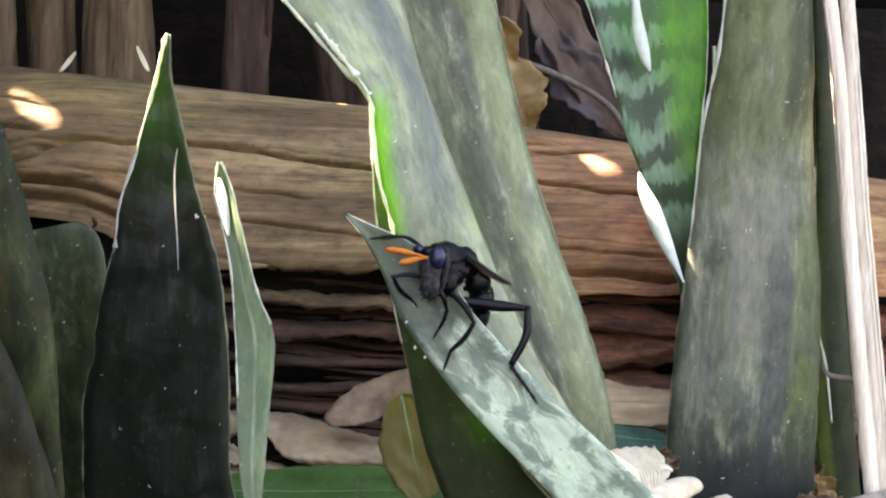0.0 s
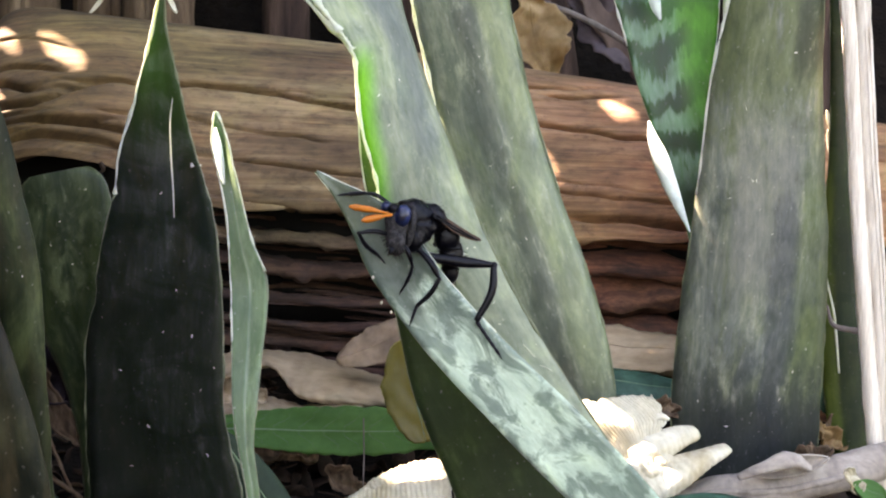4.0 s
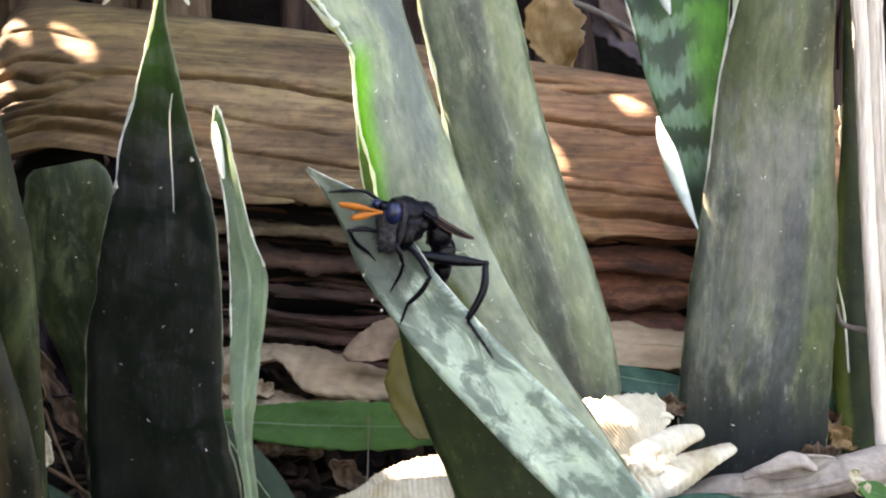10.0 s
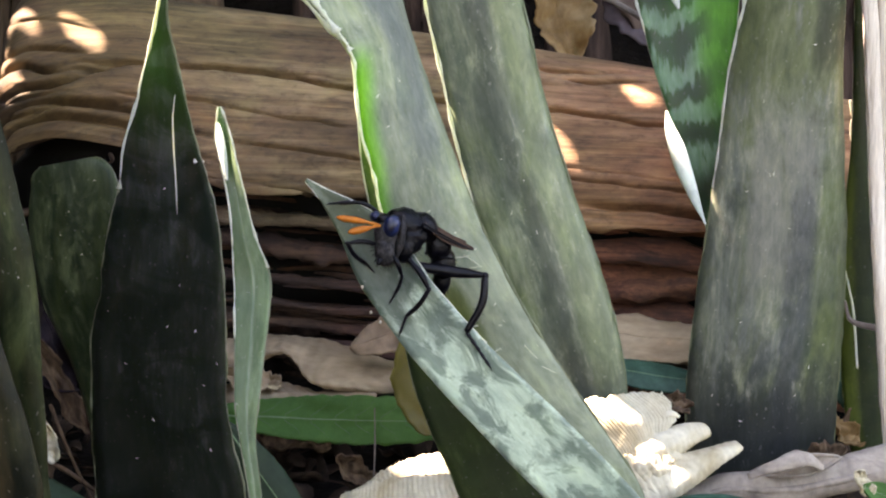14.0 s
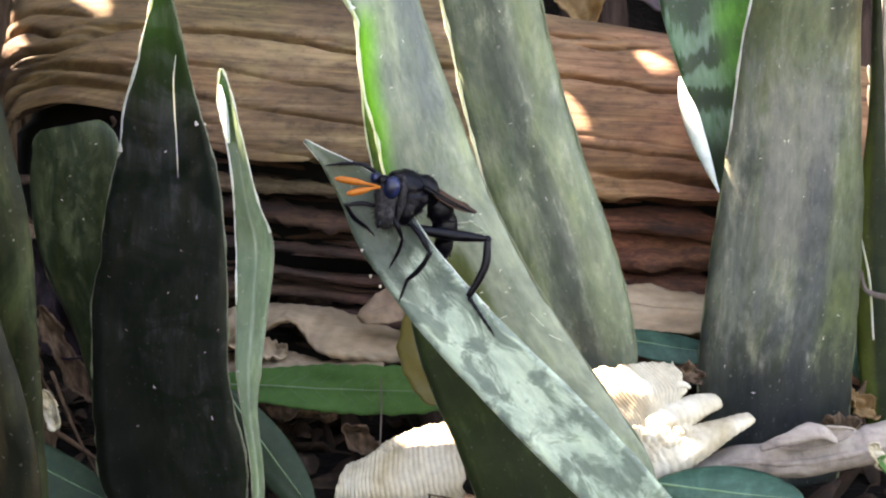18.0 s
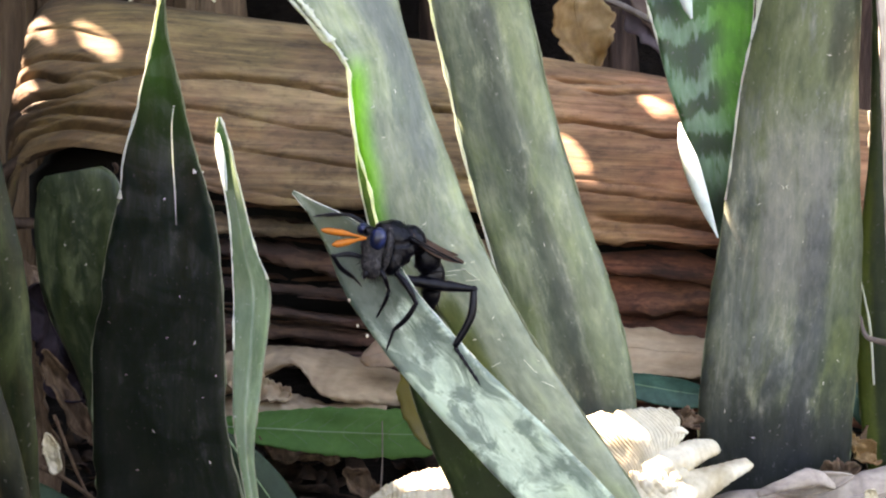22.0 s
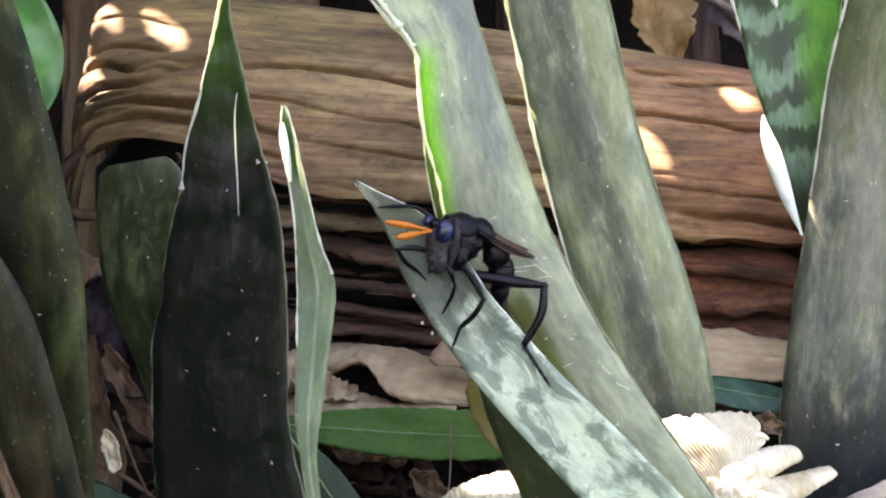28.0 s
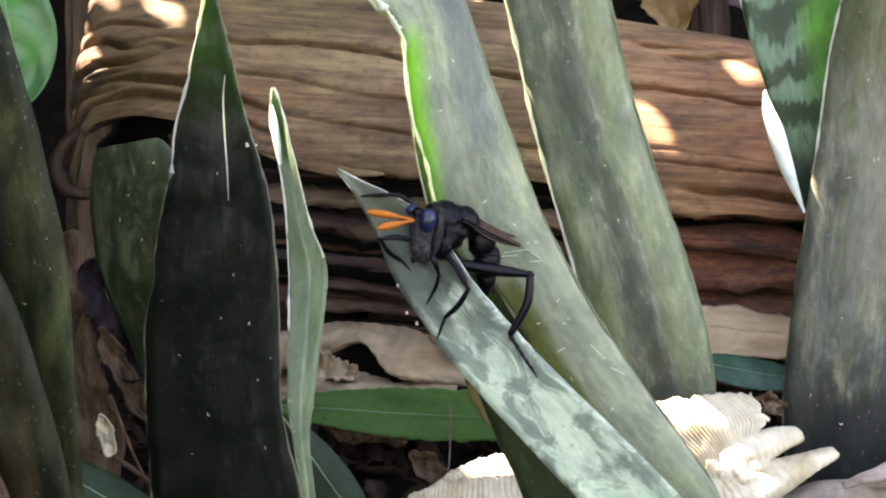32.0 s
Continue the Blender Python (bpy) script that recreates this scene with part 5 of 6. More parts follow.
def finger(points, radii, rings, squash=0.75, seed=0.0):
    """A rolled papery cone: uneven rings across it, a seam along it and a blunt, torn tip."""
    count = rings * 6
    line = curve_through(points, count)
    sizes = np.interp(np.linspace(0, 1, count), np.linspace(0, 1, len(radii)), radii)
    verts, faces, sides = [], [], 28
    for k, p in enumerate(line):
        t = Vector(line[min(k + 1, count - 1)]) - Vector(line[max(k - 1, 0)])
        t.normalize()
        side = t.cross(Vector((0, -0.6, 0.8))).normalized()
        up = side.cross(t)
        for a in range(sides):
            ang = 2 * math.pi * a / sides
            phase = k / 6 + 0.25 * math.cos(ang + seed) + 0.8 * noise.noise(Vector((k * 0.02, a * 0.15, seed)))
            r = sizes[k] * (1 - 0.10 * (0.6 + noise.noise(Vector((k * 0.09, a * 0.2, seed + 5)))) * max(0.0, 1 - 3.0 * abs(phase % 1 - 0.5)) + 0.14 * noise.noise(Vector((k * 0.04, math.cos(ang) * 1.5, math.sin(ang) * 1.5 + seed))))
            r *= 1 - 0.22 * math.exp(-((ang - 4.2 - 0.01 * k) / 0.16) ** 2)
            end = max(0, k - count + 5) / 5
            torn = t * (0.0012 * noise.noise(Vector((a * 0.5, seed, 3))) * end)
            verts.append(Vector(p) + torn + side * (math.cos(ang) * r * (1 - 0.12 * end)) + up * (math.sin(ang) * r * squash * (1 - 0.12 * end)))
    for k in range(count - 1):
        for a in range(sides):
            b = (a + 1) % sides
            faces.append((k * sides + a, k * sides + b, (k + 1) * sides + b, (k + 1) * sides + a))
    faces.append(tuple(range((count - 1) * sides, count * sides)))
    return verts, faces, None


def build_husks():
    husk = thing("dried_husk", "cream ribbed papery dried husk, sunlit, at the leaf bases", "husk")
    part("fan", loft([[(0.064, 0.068, 0.0370), (0.0959, 0.082, 0.0408), (0.1215, 0.090, 0.0425)], [(0.076, 0.062, 0.0280), (0.104, 0.0735, 0.0310), (0.1285, 0.087, 0.0300)], [(0.086, 0.058, 0.0165), (0.108, 0.069, 0.0180), (0.1215, 0.080, 0.0165)], [(0.095, 0.057, 0.0080), (0.105, 0.064, 0.0065), (0.114, 0.071, 0.0060)]], 180, 30, 25, 8.0, 0.00062, 0.0010, 0.004, 1.0), HUSK, husk, "flat ribbed fan lobe")
    part("fan", loft([[(0.090, 0.054, 0.0110), (0.110, 0.062, 0.0060), (0.131, 0.071, 0.0035)], [(0.092, 0.046, 0.0030), (0.111, 0.052, -0.0020), (0.130, 0.062, -0.0045)], [(0.094, 0.050, -0.0090), (0.112, 0.056, -0.0140), (0.129, 0.064, -0.0150)]], 80, 20, 9, 3.0, 0.0007, 0.0016, 0.003, 4.0), HUSK, husk, "folded ribbed lobe")
    part("crumple", loft([[(0.098, 0.064, 0.0130), (0.114, 0.072, 0.0140), (0.128, 0.081, 0.0150)], [(0.097, 0.054, 0.0060), (0.115, 0.060, 0.0070), (0.133, 0.072, 0.0090)], [(0.096, 0.052, -0.0030), (0.114, 0.057, -0.0040), (0.130, 0.067, 0.0000)]], 70, 24, 10, 4.0, 0.0005, 0.0034, 0.004, 8.0), HUSK, husk, "crumpled ribbed base")
    part("lobe", finger([(0.106, 0.074, 0.0100), (0.1220, 0.080, 0.0145), (0.1350, 0.089, 0.0185), (0.1460, 0.098, 0.0200)], [0.0120, 0.0108, 0.0080, 0.0050], 12, 0.7, 2.0), HUSK, husk, "rolled ribbed lobe")
    part("lobe", finger([(0.098, 0.056, -0.0100), (0.1200, 0.067, -0.0040), (0.1400, 0.080, 0.0040), (0.1640, 0.100, 0.0108)], [0.0130, 0.0122, 0.0092, 0.0040], 17, 0.75, 3.0), HUSK, husk, "rolled ribbed lobe")
    part("crumb", finger([(0.1215, 0.084, 0.0300), (0.1270, 0.086, 0.0310), (0.1310, 0.088, 0.0290)], [0.0022, 0.0020, 0.0012], 6, 0.7, 5.0), HUSK, husk)
    second = thing("dried_husk", "white ribbed papery dried husk lying on the litter", "husk")
    part("fan", loft([[(-0.046, 0.080, -0.0175), (-0.030, 0.083, -0.0065), (-0.0138, 0.085, 0.0015), (0.010, 0.085, 0.0065)], [(-0.047, 0.074, -0.0215), (-0.030, 0.076, -0.0125), (-0.012, 0.077, -0.0075), (0.012, 0.077, -0.0045)]], 90, 14, 20, 2.0, 0.0006, 0.0010, 0.002, 6.0), HUSK, second, "flat ribbed fan lobe")
    part("lobe", loft([[(-0.052, 0.074, -0.0190), (-0.034, 0.0735, -0.0100), (-0.012, 0.073, -0.0055), (0.014, 0.073, -0.0030)], [(-0.055, 0.064, -0.0290), (-0.036, 0.060, -0.0260), (-0.012, 0.060, -0.0240), (0.014, 0.060, -0.0230)], [(-0.056, 0.066, -0.0400), (-0.036, 0.064, -0.0400), (-0.012, 0.064, -0.0400), (0.014, 0.064, -0.0400)]], 110, 20, 26, 3.0, 0.0006, 0.0012, 0.002, 7.0), HUSK, second, "flat ribbed fan lobe")


def build_sheath():
    """The curled sheath under the log."""
    upper = thing("dry_sheath", "smooth tan dried leaf sheath curling over under the log", "dry leaf", "dry leaves")
    part("blade", loft([[(-0.160, 0.204, 0.0390), (-0.137, 0.205, 0.0440), (-0.110, 0.208, 0.0460), (-0.079, 0.210, 0.0425), (-0.045, 0.210, 0.0320), (-0.010, 0.210, 0.0280)], [(-0.160, 0.186, 0.0350), (-0.137, 0.187, 0.0390), (-0.107, 0.190, 0.0450), (-0.080, 0.188, 0.0370), (-0.048, 0.190, 0.0290), (-0.010, 0.192, 0.0250)], [(-0.160, 0.183, 0.0230), (-0.139, 0.182, 0.0265), (-0.105, 0.177, 0.0420), (-0.086, 0.176, 0.0250), (-0.055, 0.184, 0.0200), (-0.010, 0.186, 0.0180)], [(-0.160, 0.190, 0.0170), (-0.139, 0.189, 0.0210), (-0.104, 0.186, 0.0395), (-0.084, 0.184, 0.0215), (-0.055, 0.192, 0.0150), (-0.010, 0.194, 0.0140)]], 120, 36, 19, 0.6, 0.00030, 0.0014, 0.003, 1.0, 0.0009), DRY, upper)
    part("torn_edge", tube(curve_through([(-0.139, 0.1885, 0.0208), (-0.122, 0.1870, 0.0310), (-0.104, 0.1855, 0.0393), (-0.093, 0.1845, 0.0300), (-0.084, 0.1838, 0.0213), (-0.055, 0.1915, 0.0150)], 40), [0.0004 + 0.0008 * abs(noise.noise(Vector((k * 0.4, 3, 7)))) for k in range(40)], 6, rough=0.4), DRY_DARK, upper, "dark torn edge")
    lower = thing("dry_sheath", "flat tan dried leaf sheath lying on the litter", "dry leaf", "dry leaves")
    part("blade", loft([[(-0.165, 0.194, 0.0130), (-0.136, 0.192, 0.0180), (-0.110, 0.192, 0.0200), (-0.085, 0.188, 0.0160), (-0.048, 0.190, 0.0165)], [(-0.165, 0.176, 0.0100), (-0.136, 0.174, 0.0140), (-0.105, 0.172, 0.0165), (-0.082, 0.172, 0.0140), (-0.048, 0.176, 0.0130)], [(-0.165, 0.172, 0.0020), (-0.132, 0.169, 0.0060), (-0.098, 0.166, 0.0095), (-0.075, 0.168, 0.0075), (-0.048, 0.172, 0.0070)]], 110, 28, 15, 0.5, 0.0003, 0.0016, 0.004, 2.0, 0.0009), DRY, lower)
    part("torn_edge", tube(curve_through([(-0.165, 0.1715, 0.0020), (-0.132, 0.1685, 0.0060), (-0.098, 0.1655, 0.0095), (-0.075, 0.1675, 0.0075), (-0.048, 0.1715, 0.0070)], 40), [0.0003 + 0.0007 * abs(noise.noise(Vector((k * 0.4, 5, 7)))) for k in range(40)], 6, rough=0.4), DRY_DARK, lower, "dark torn edge")


def stalk(name, points, radii, material, label, category, group="", squash=1.0, sides=10, rough=0.15, strips=0, knots=0):
    """A stem with its peeling strips and knots."""
    line = curve_through(points, 40)
    sizes = np.interp(np.linspace(0, 1, 40), np.linspace(0, 1, len(radii)), radii)
    whole = thing(name, label, category, group)
    part("stem", tube(line, sizes, sides, squash=squash, rough=rough), material, whole)
    rng = random.Random(int(1000 * abs(points[0][0])) + len(label))
    for k in range(strips):
        a = rng.uniform(math.pi * 1.05, math.pi * 1.95)
        lo = rng.randint(0, 14)
        hi = rng.randint(24, 39)
        path = [Vector(line[i]) + Vector((math.cos(a + 0.01 * i) * sizes[i] * 0.95, math.sin(a) * sizes[i] * 0.95 * squash, 0)) for i in range(lo, hi)]
        n = len(path)
        part("strip", tube(path, [max(0.0004, sizes[lo + i] * 0.22 * min(1, 0.2 + 5 * min(i, n - 1 - i) / n)) for i in range(n)], 6, rough=0.5), material, whole)
    for k in range(knots):
        i = rng.randint(6, 33)
        part("knot", ball(Vector(line[i]) + Vector((0, -sizes[i] * 0.6, 0.2 * sizes[i])), (sizes[i] * 0.55, sizes[i] * 0.4, sizes[i] * 0.45), bumps=0.3, rings=8, sides=12), material, whole)
    return whole


def build_litter():
    build_husks()
    build_sheath()
    # green lance leaf and the dry leaves behind it
    dry_leaf("green_leaf", pose(-0.0600, 0.1420, 0.0086, 62, 0, 1), 0.160, 0.029, 0.1, 0.05, GREEN, "lance-shaped green leaf with a pale midrib on the litter", "leaf", VEIN, 3.0, 0.12, blunt=0.32, kink=0.09, ragged=0.22, veins=9)
    dry_leaf("dry_leaf", pose(-0.0350, 0.1850, 0.0560, 60, -24, 10), 0.062, 0.026, 0.3, -0.2, TAN_DRY, "folded brown dry leaf beside the log", group="dry leaves", vein=TAN_DRY, seed=4.0, roll=0.7, blunt=0.35, kink=0.05, ragged=0.12)
    dry_leaf("dry_leaf", pose(0.1144, 0.2150, 0.0506, 40, 3, 0), 0.12, 0.035, 0.2, -0.1, DRY, "smooth tan dry sheath under the log", group="dry leaves", vein=DRY, seed=5.0, blunt=0.25, kink=0.06, ragged=0.2)
    dry_leaf("yellow_leaf", pose(-0.0106, 0.1100, 0.0393, 80, 78, 10), 0.06, 0.036, 0.1, 0.05, YELLOW, "dull yellow leaf standing on the litter", "leaf", VEIN, 2.5, blunt=0.35, ragged=0.15)
    dry_leaf("dark_green_leaf", pose(0.1141, 0.1900, 0.0322, 50, 8, 0), 0.075, 0.020, 0.1, -0.1, BLUEGREEN, "glossy bluish green leaf under the log", "leaf", VEIN, 5.5, 0.1, group="bluish leaves")
    dry_leaf("dark_green_leaf", pose(0.2363, 0.2000, 0.0240, 60, 40, 0), 0.05, 0.022, 0.1, -0.1, BLUEGREEN, "glossy bluish green leaf under the log", "leaf", VEIN, 6.5, 0.1, group="bluish leaves")
    dry_leaf("low_green_leaf", pose(-0.2042, 0.0300, -0.0154, 50, 30, 10), 0.09, 0.028, 0.2, -0.1, DULL, "dark green leaf low in the shade", "leaf", VEIN, 7.5, group="low leaves")
    dry_leaf("low_green_leaf", pose(-0.0888, 0.0500, -0.0056, 75, 55, 10), 0.08, 0.024, 0.2, -0.1, DULL, "dark green leaf low in the shade", "leaf", VEIN, 8.5, group="low leaves")
    dry_leaf("round_leaf", pose(-0.2945, 0.1300, 0.2230, 80, 80, 10), 0.094, 0.051, 0.1, 0.08, BRIGHT, "glossy bright green rounded leaf", "leaf", VEIN, 9.5, blunt=0.6, veins=5)
    dry_leaf("orange_leaf", pose(0.0497, 0.3300, 0.2538, 80, 75, 10), 0.080, 0.040, 0.3, 0.15, ORANGE, "ochre dried leaf hanging behind the log", "dry leaf", ORANGE, 1.5, 0.1, roll=0.8, blunt=0.5, kink=0.2, ragged=0.45)
    dry_leaf("brown_leaf", pose(-0.2498, 0.1300, 0.0334, 85, 84, 0), 0.15, 0.042, 0.3, 0.1, SHRIVEL, "shrivelled brown dry leaf standing by the hollow log end", "dry leaf", SHRIVEL, 3.5, 0.1, roll=1.2, blunt=0.3, kink=0.35, ragged=0.4)
    dry_leaf("brown_leaf", pose(-0.2698, 0.1700, 0.0892, 60, 5, 10), 0.06, 0.014, 0.3, 0.1, SHRIVEL, "shrivelled brown dry leaf under the log", "dry leaf", SHRIVEL, 4.5, 0.1, roll=0.9, blunt=0.3, kink=0.3, ragged=0.4)
    dry_leaf("purple_leaf", pose(-0.2223, 0.1, 0.0638, 70, 70, 15), 0.07, 0.036, 0.3, 0.2, PURPLE_DARK, "dark purple-brown dead leaf in the shaded litter", "dry leaf", PURPLE_DARK, 7.2, blunt=0.4, kink=0.3, ragged=0.4)
    dry_leaf("purple_leaf", pose(0.1029, 0.3600, 0.2513, 80, 50, 0), 0.09, 0.035, 0.2, 0.1, PURPLE, "purplish brown dead leaf behind the log", "dry leaf", PURPLE, 5.2, blunt=0.3, kink=0.15, ragged=0.4)
    dry_leaf("tan_leaf", pose(0.0951, 0.36, 0.2785, 82, 58, 0), 0.15, 0.040, 0.2, 0.1, TAN, "pinkish tan dead leaf behind the log", "dry leaf", TAN, 6.2, blunt=0.4, kink=0.12, ragged=0.3)
    # pale sheath stalks
    stalk("straw_stalk", [(0.2243, 0.1400, 0.3012), (0.2319, 0.1400, 0.2361), (0.2373, 0.1400, 0.1606), (0.2459, 0.1400, 0.0647), (0.2549, 0.1400, -0.0200)], [0.0046, 0.0048, 0.005, 0.0052, 0.0055], STRAW, "pale dry straw-coloured sheath stalk", "dry stalk", "straw stalks", 0.9, strips=2)
    stalk("straw_stalk", [(0.2353, 0.1420, 0.3013), (0.2402, 0.1420, 0.2361), (0.2457, 0.1420, 0.1606), (0.2544, 0.1420, 0.0645), (0.2622, 0.1420, -0.0203)], [0.0046, 0.0048, 0.005, 0.0052, 0.0055], STRAW, "pale dry straw-coloured sheath stalk", "dry stalk", "straw stalks", 0.9, strips=2)
    stalk("straw_stalk", [(-0.1963, -0.1383, 0.0815), (-0.1850, -0.1383, 0.0527), (-0.1734, -0.1365, 0.0222), (-0.1662, -0.1337, -0.0042), (-0.1600, -0.1300, -0.0400)], [0.0026, 0.003, 0.003, 0.0028, 0.0027], SHRIVEL, "tan dry stalk leaning on the leaves", "dry stalk", "straw stalks", 0.6, strips=1)
    stalk("thin_stem", [(0.2252, 0.172, 0.1046), (0.2285, 0.172, 0.0913), (0.2321, 0.172, 0.0747), (0.2354, 0.172, 0.043)], [0.0004, 0.0006, 0.0008, 0.0006], RIM, "thin pale green stem", "stem")
    stalk("driftwood_stick", [(0.1262, 0.0900, -0.0216), (0.1578, 0.1000, -0.0125), (0.1883, 0.1050, -0.0124), (0.2185, 0.1100, -0.0061), (0.2613, 0.1200, 0.0042)], [0.004, 0.0085, 0.010, 0.011, 0.011], STICK, "smooth tan weathered stick on the ground", "stick", "", 0.8, 14, 0.12, strips=3)
    dry_leaf("dark_green_leaf", pose(0.1508, 0.0300, -0.0116, 58, 4, 0), 0.075, 0.030, 0.1, -0.15, BLUEGREEN, "glossy bluish green leaf low before the stick", "leaf", VEIN, 12.5, group="bluish leaves")
    dry_leaf("bark_flake", pose(0.1978, 0.1000, 0.0007, 70, -14, 0), 0.045, 0.012, 0.3, 0.15, STICK, "pointed tan bark flake lying on the stick", "bark piece", STICK, 14.5, roll=0.8, blunt=0.7, kink=0.1)
    stalk("stick", [(0.1687, 0.0850, -0.0020), (0.1954, 0.0900, 0.0071), (0.2093, 0.0950, 0.0018)], [0.002, 0.006, 0.002], STICK, "grey curled bark piece on the stick", "bark piece", "", 0.5, 12, 0.3)
    stalk("twig", [(0.2243, 0.1500, 0.0856), (0.2284, 0.1500, 0.0742), (0.2429, 0.1400, 0.0717)], [0.0006, 0.0014, 0.0022], TWIG, "dry brown twig between the leaves", "twig", "twigs")
    stalk("twig", [(0.0574, 0.3400, 0.2676), (0.0899, 0.3400, 0.2542), (0.1196, 0.3300, 0.2346), (0.1348, 0.3300, 0.2080)], [0.0022, 0.0022, 0.002, 0.0015], TWIG, "purplish brown twig of the dried leaf", "twig", "twigs")
    stalk("twig", [(-0.2100, 0.0600, 0.0302), (-0.1978, 0.0600, -0.0005), (-0.1855, 0.0600, -0.0251)], [0.0011, 0.0009, 0.0006], SHRIVEL, "thin brown rootlet in the litter", "twig", "twigs")
    stalk("twig", [(-0.2163, 0.0500, 0.0042), (-0.1976, 0.0500, -0.0044), (-0.1760, 0.0500, -0.0189)], [0.0013, 0.0014, 0.0010], SHRIVEL, "thin brown rootlet in the litter", "twig", "twigs")
    stalk("twig", [(-0.0413, 0.1300, 0.0189), (-0.0411, 0.1300, -0.0041), (-0.0406, 0.1200, -0.0312)], [0.0004, 0.0004, 0.0004], TWIG, "thin brown rootlet in the litter", "twig", "twigs")
    # brown stalks behind the log
    rng = random.Random(11)
    for k, (px, y, r, lean) in enumerate(((-0.40, 0.50, 0.020, 0.0), (-0.345, 0.46, 0.024, 0.01), (-0.285, 0.52, 0.018, -0.01), (-0.235, 0.47, 0.026, 0.0), (-0.17, 0.55, 0.020, 0.02), (-0.05, 0.62, 0.030, -0.02), (0.02, 0.52, 0.012, 0.03), (0.09, 0.56, 0.020, -0.03), (0.16, 0.60, 0.030, 0.0), (0.24, 0.58, 0.03, 0.02))):
        pts = [(px + lean * f * 3 + 0.006 * noise.noise(Vector((k, f * 5, 0))), y, -0.06 + 1.0 * f) for f in np.linspace(0, 1, 9)]
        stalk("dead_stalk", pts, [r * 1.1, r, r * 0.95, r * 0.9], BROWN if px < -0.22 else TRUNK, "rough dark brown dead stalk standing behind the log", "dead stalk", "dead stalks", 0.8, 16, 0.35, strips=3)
    # pale chips added to stand for sun spots on the log and stalk
    for k, (p, turn) in enumerate((((-0.2387, 0.3000, 0.2634), (60, -50, 0)), ((-0.1897, 0.3000, 0.2659), (60, 65, 0)), ((-0.0544, 0.2500, 0.1105), (50, 10, 0)), ((0.2323, 0.2100, 0.1765), (70, 80, 0)), ((0.2327, 0.2100, 0.1883), (70, 70, 0)))):
        dry_leaf("pale_chip", pose(*p, *turn), 0.018, 0.0035, 0.2, 0.1, HUSK, "small pale chip added as a sun spot", "chip", TWIG, 20.0 + k, group="pale chips")
    dry_leaf("corner_leaf", pose(0.2347, 0.06, -0.0023, 60, 20, 0), 0.018, 0.012, 0.2, 0.1, GREEN, "small green leaf scrap at the stick", "leaf", VEIN, 31.0)
    # white chip added for a brightly lit spot
    dry_leaf("pale_chip", pose(0.2258, 0.06, 0.0028, 65, 60, 10), 0.016, 0.009, 0.4, 0.2, HUSK, "small white chip added as a lit spot beside the stick", "chip", HUSK, 32.0, group="pale chips", kink=0.2)
    # small debris at the leaf bases
    bits = (((0.2276, 0.1750, 0.0042), (60, 40, 10), 0.024, 0.014, ORANGE), ((0.2347, 0.1900, 0.0080), (40, -30, 60), 0.020, 0.011, SHRIVEL), ((0.1292, 0.1200, 0.0290), (70, 20, 30), 0.016, 0.012, SHRIVEL),
            ((-0.0960, 0.1500, -0.0103), (30, 10, 20), 0.05, 0.018, SHRIVEL), ((-0.0460, 0.1300, -0.0247), (60, 35, 0), 0.045, 0.016, SHRIVEL), ((-0.2136, 0.0900, 0.0330), (60, 60, 0), 0.06, 0.014, SHRIVEL),
            ((-0.2036, 0.0400, 0.0145), (75, 75, 0), 0.022, 0.009, HUSK), ((0.2103, 0.1200, -0.0010), (50, -20, 10), 0.03, 0.016, SHRIVEL), ((-0.1255, 0.1800, 0.0209), (50, 10, 0), 0.04, 0.018, DRY))
    for k, (p, turn, length, width, material) in enumerate(bits):
        dry_leaf("dry_scrap", pose(*p, *turn), length, width, 0.5, 0.2, material, "small crumpled dry leaf scrap in the litter", "dry leaf", material, 40.0 + k, 0.1, roll=0.9, group="dry scraps", blunt=0.3, kink=0.3, ragged=0.5)
    rng = random.Random(17)
    for k in range(7):
        x, y = rng.uniform(-0.24, -0.14), rng.uniform(0.05, 0.16)
        z = rng.uniform(0.0, 0.05)
        dx = rng.uniform(-0.03, 0.03)
        stalk("rootlet", [(x, y, z + 0.03), (x + dx * 0.5, y - 0.004, z), (x + dx, y - 0.01, z - 0.04)], [0.0004, 0.0006, 0.0004], SHRIVEL, "thin dry reddish brown rootlet in the litter", "rootlet", "rootlets")
    build_scatter()


def build_scatter():
    """Fallen bits that cover the soil."""
    rng = random.Random(21)
    pieces = []
    for k in range(900):
        x, y = rng.uniform(-0.55, 0.55), rng.uniform(-0.12, 0.75)
        if rng.random() < 0.35:
            x, y = rng.uniform(-0.35, 0.35), rng.uniform(0.0, 0.3)
        m = pose(x, y, ground_height(x, y) + rng.uniform(0.001, 0.006), rng.uniform(-35, 35), rng.uniform(-35, 35), rng.uniform(0, 360))
        length, width = rng.uniform(0.012, 0.05), rng.uniform(0.004, 0.016)
        grid = [[m @ Vector(((u / 5 - 0.5) * length, (s / 2 - 0.5) * width * max(0.1, math.sin(math.pi * (u + 0.3) / 5.6)), 0.003 * math.sin(u + k) + 0.25 * width * (s / 2 - 0.5) ** 2)) for s in range(3)] for u in range(6)]
        pieces.append(sheet(grid, 0.0006))
    tagged(part("leaf_litter", joined(pieces), DRY_DARK), "brown crumbled leaf litter over the soil", "leaf litter", kind="stuff")


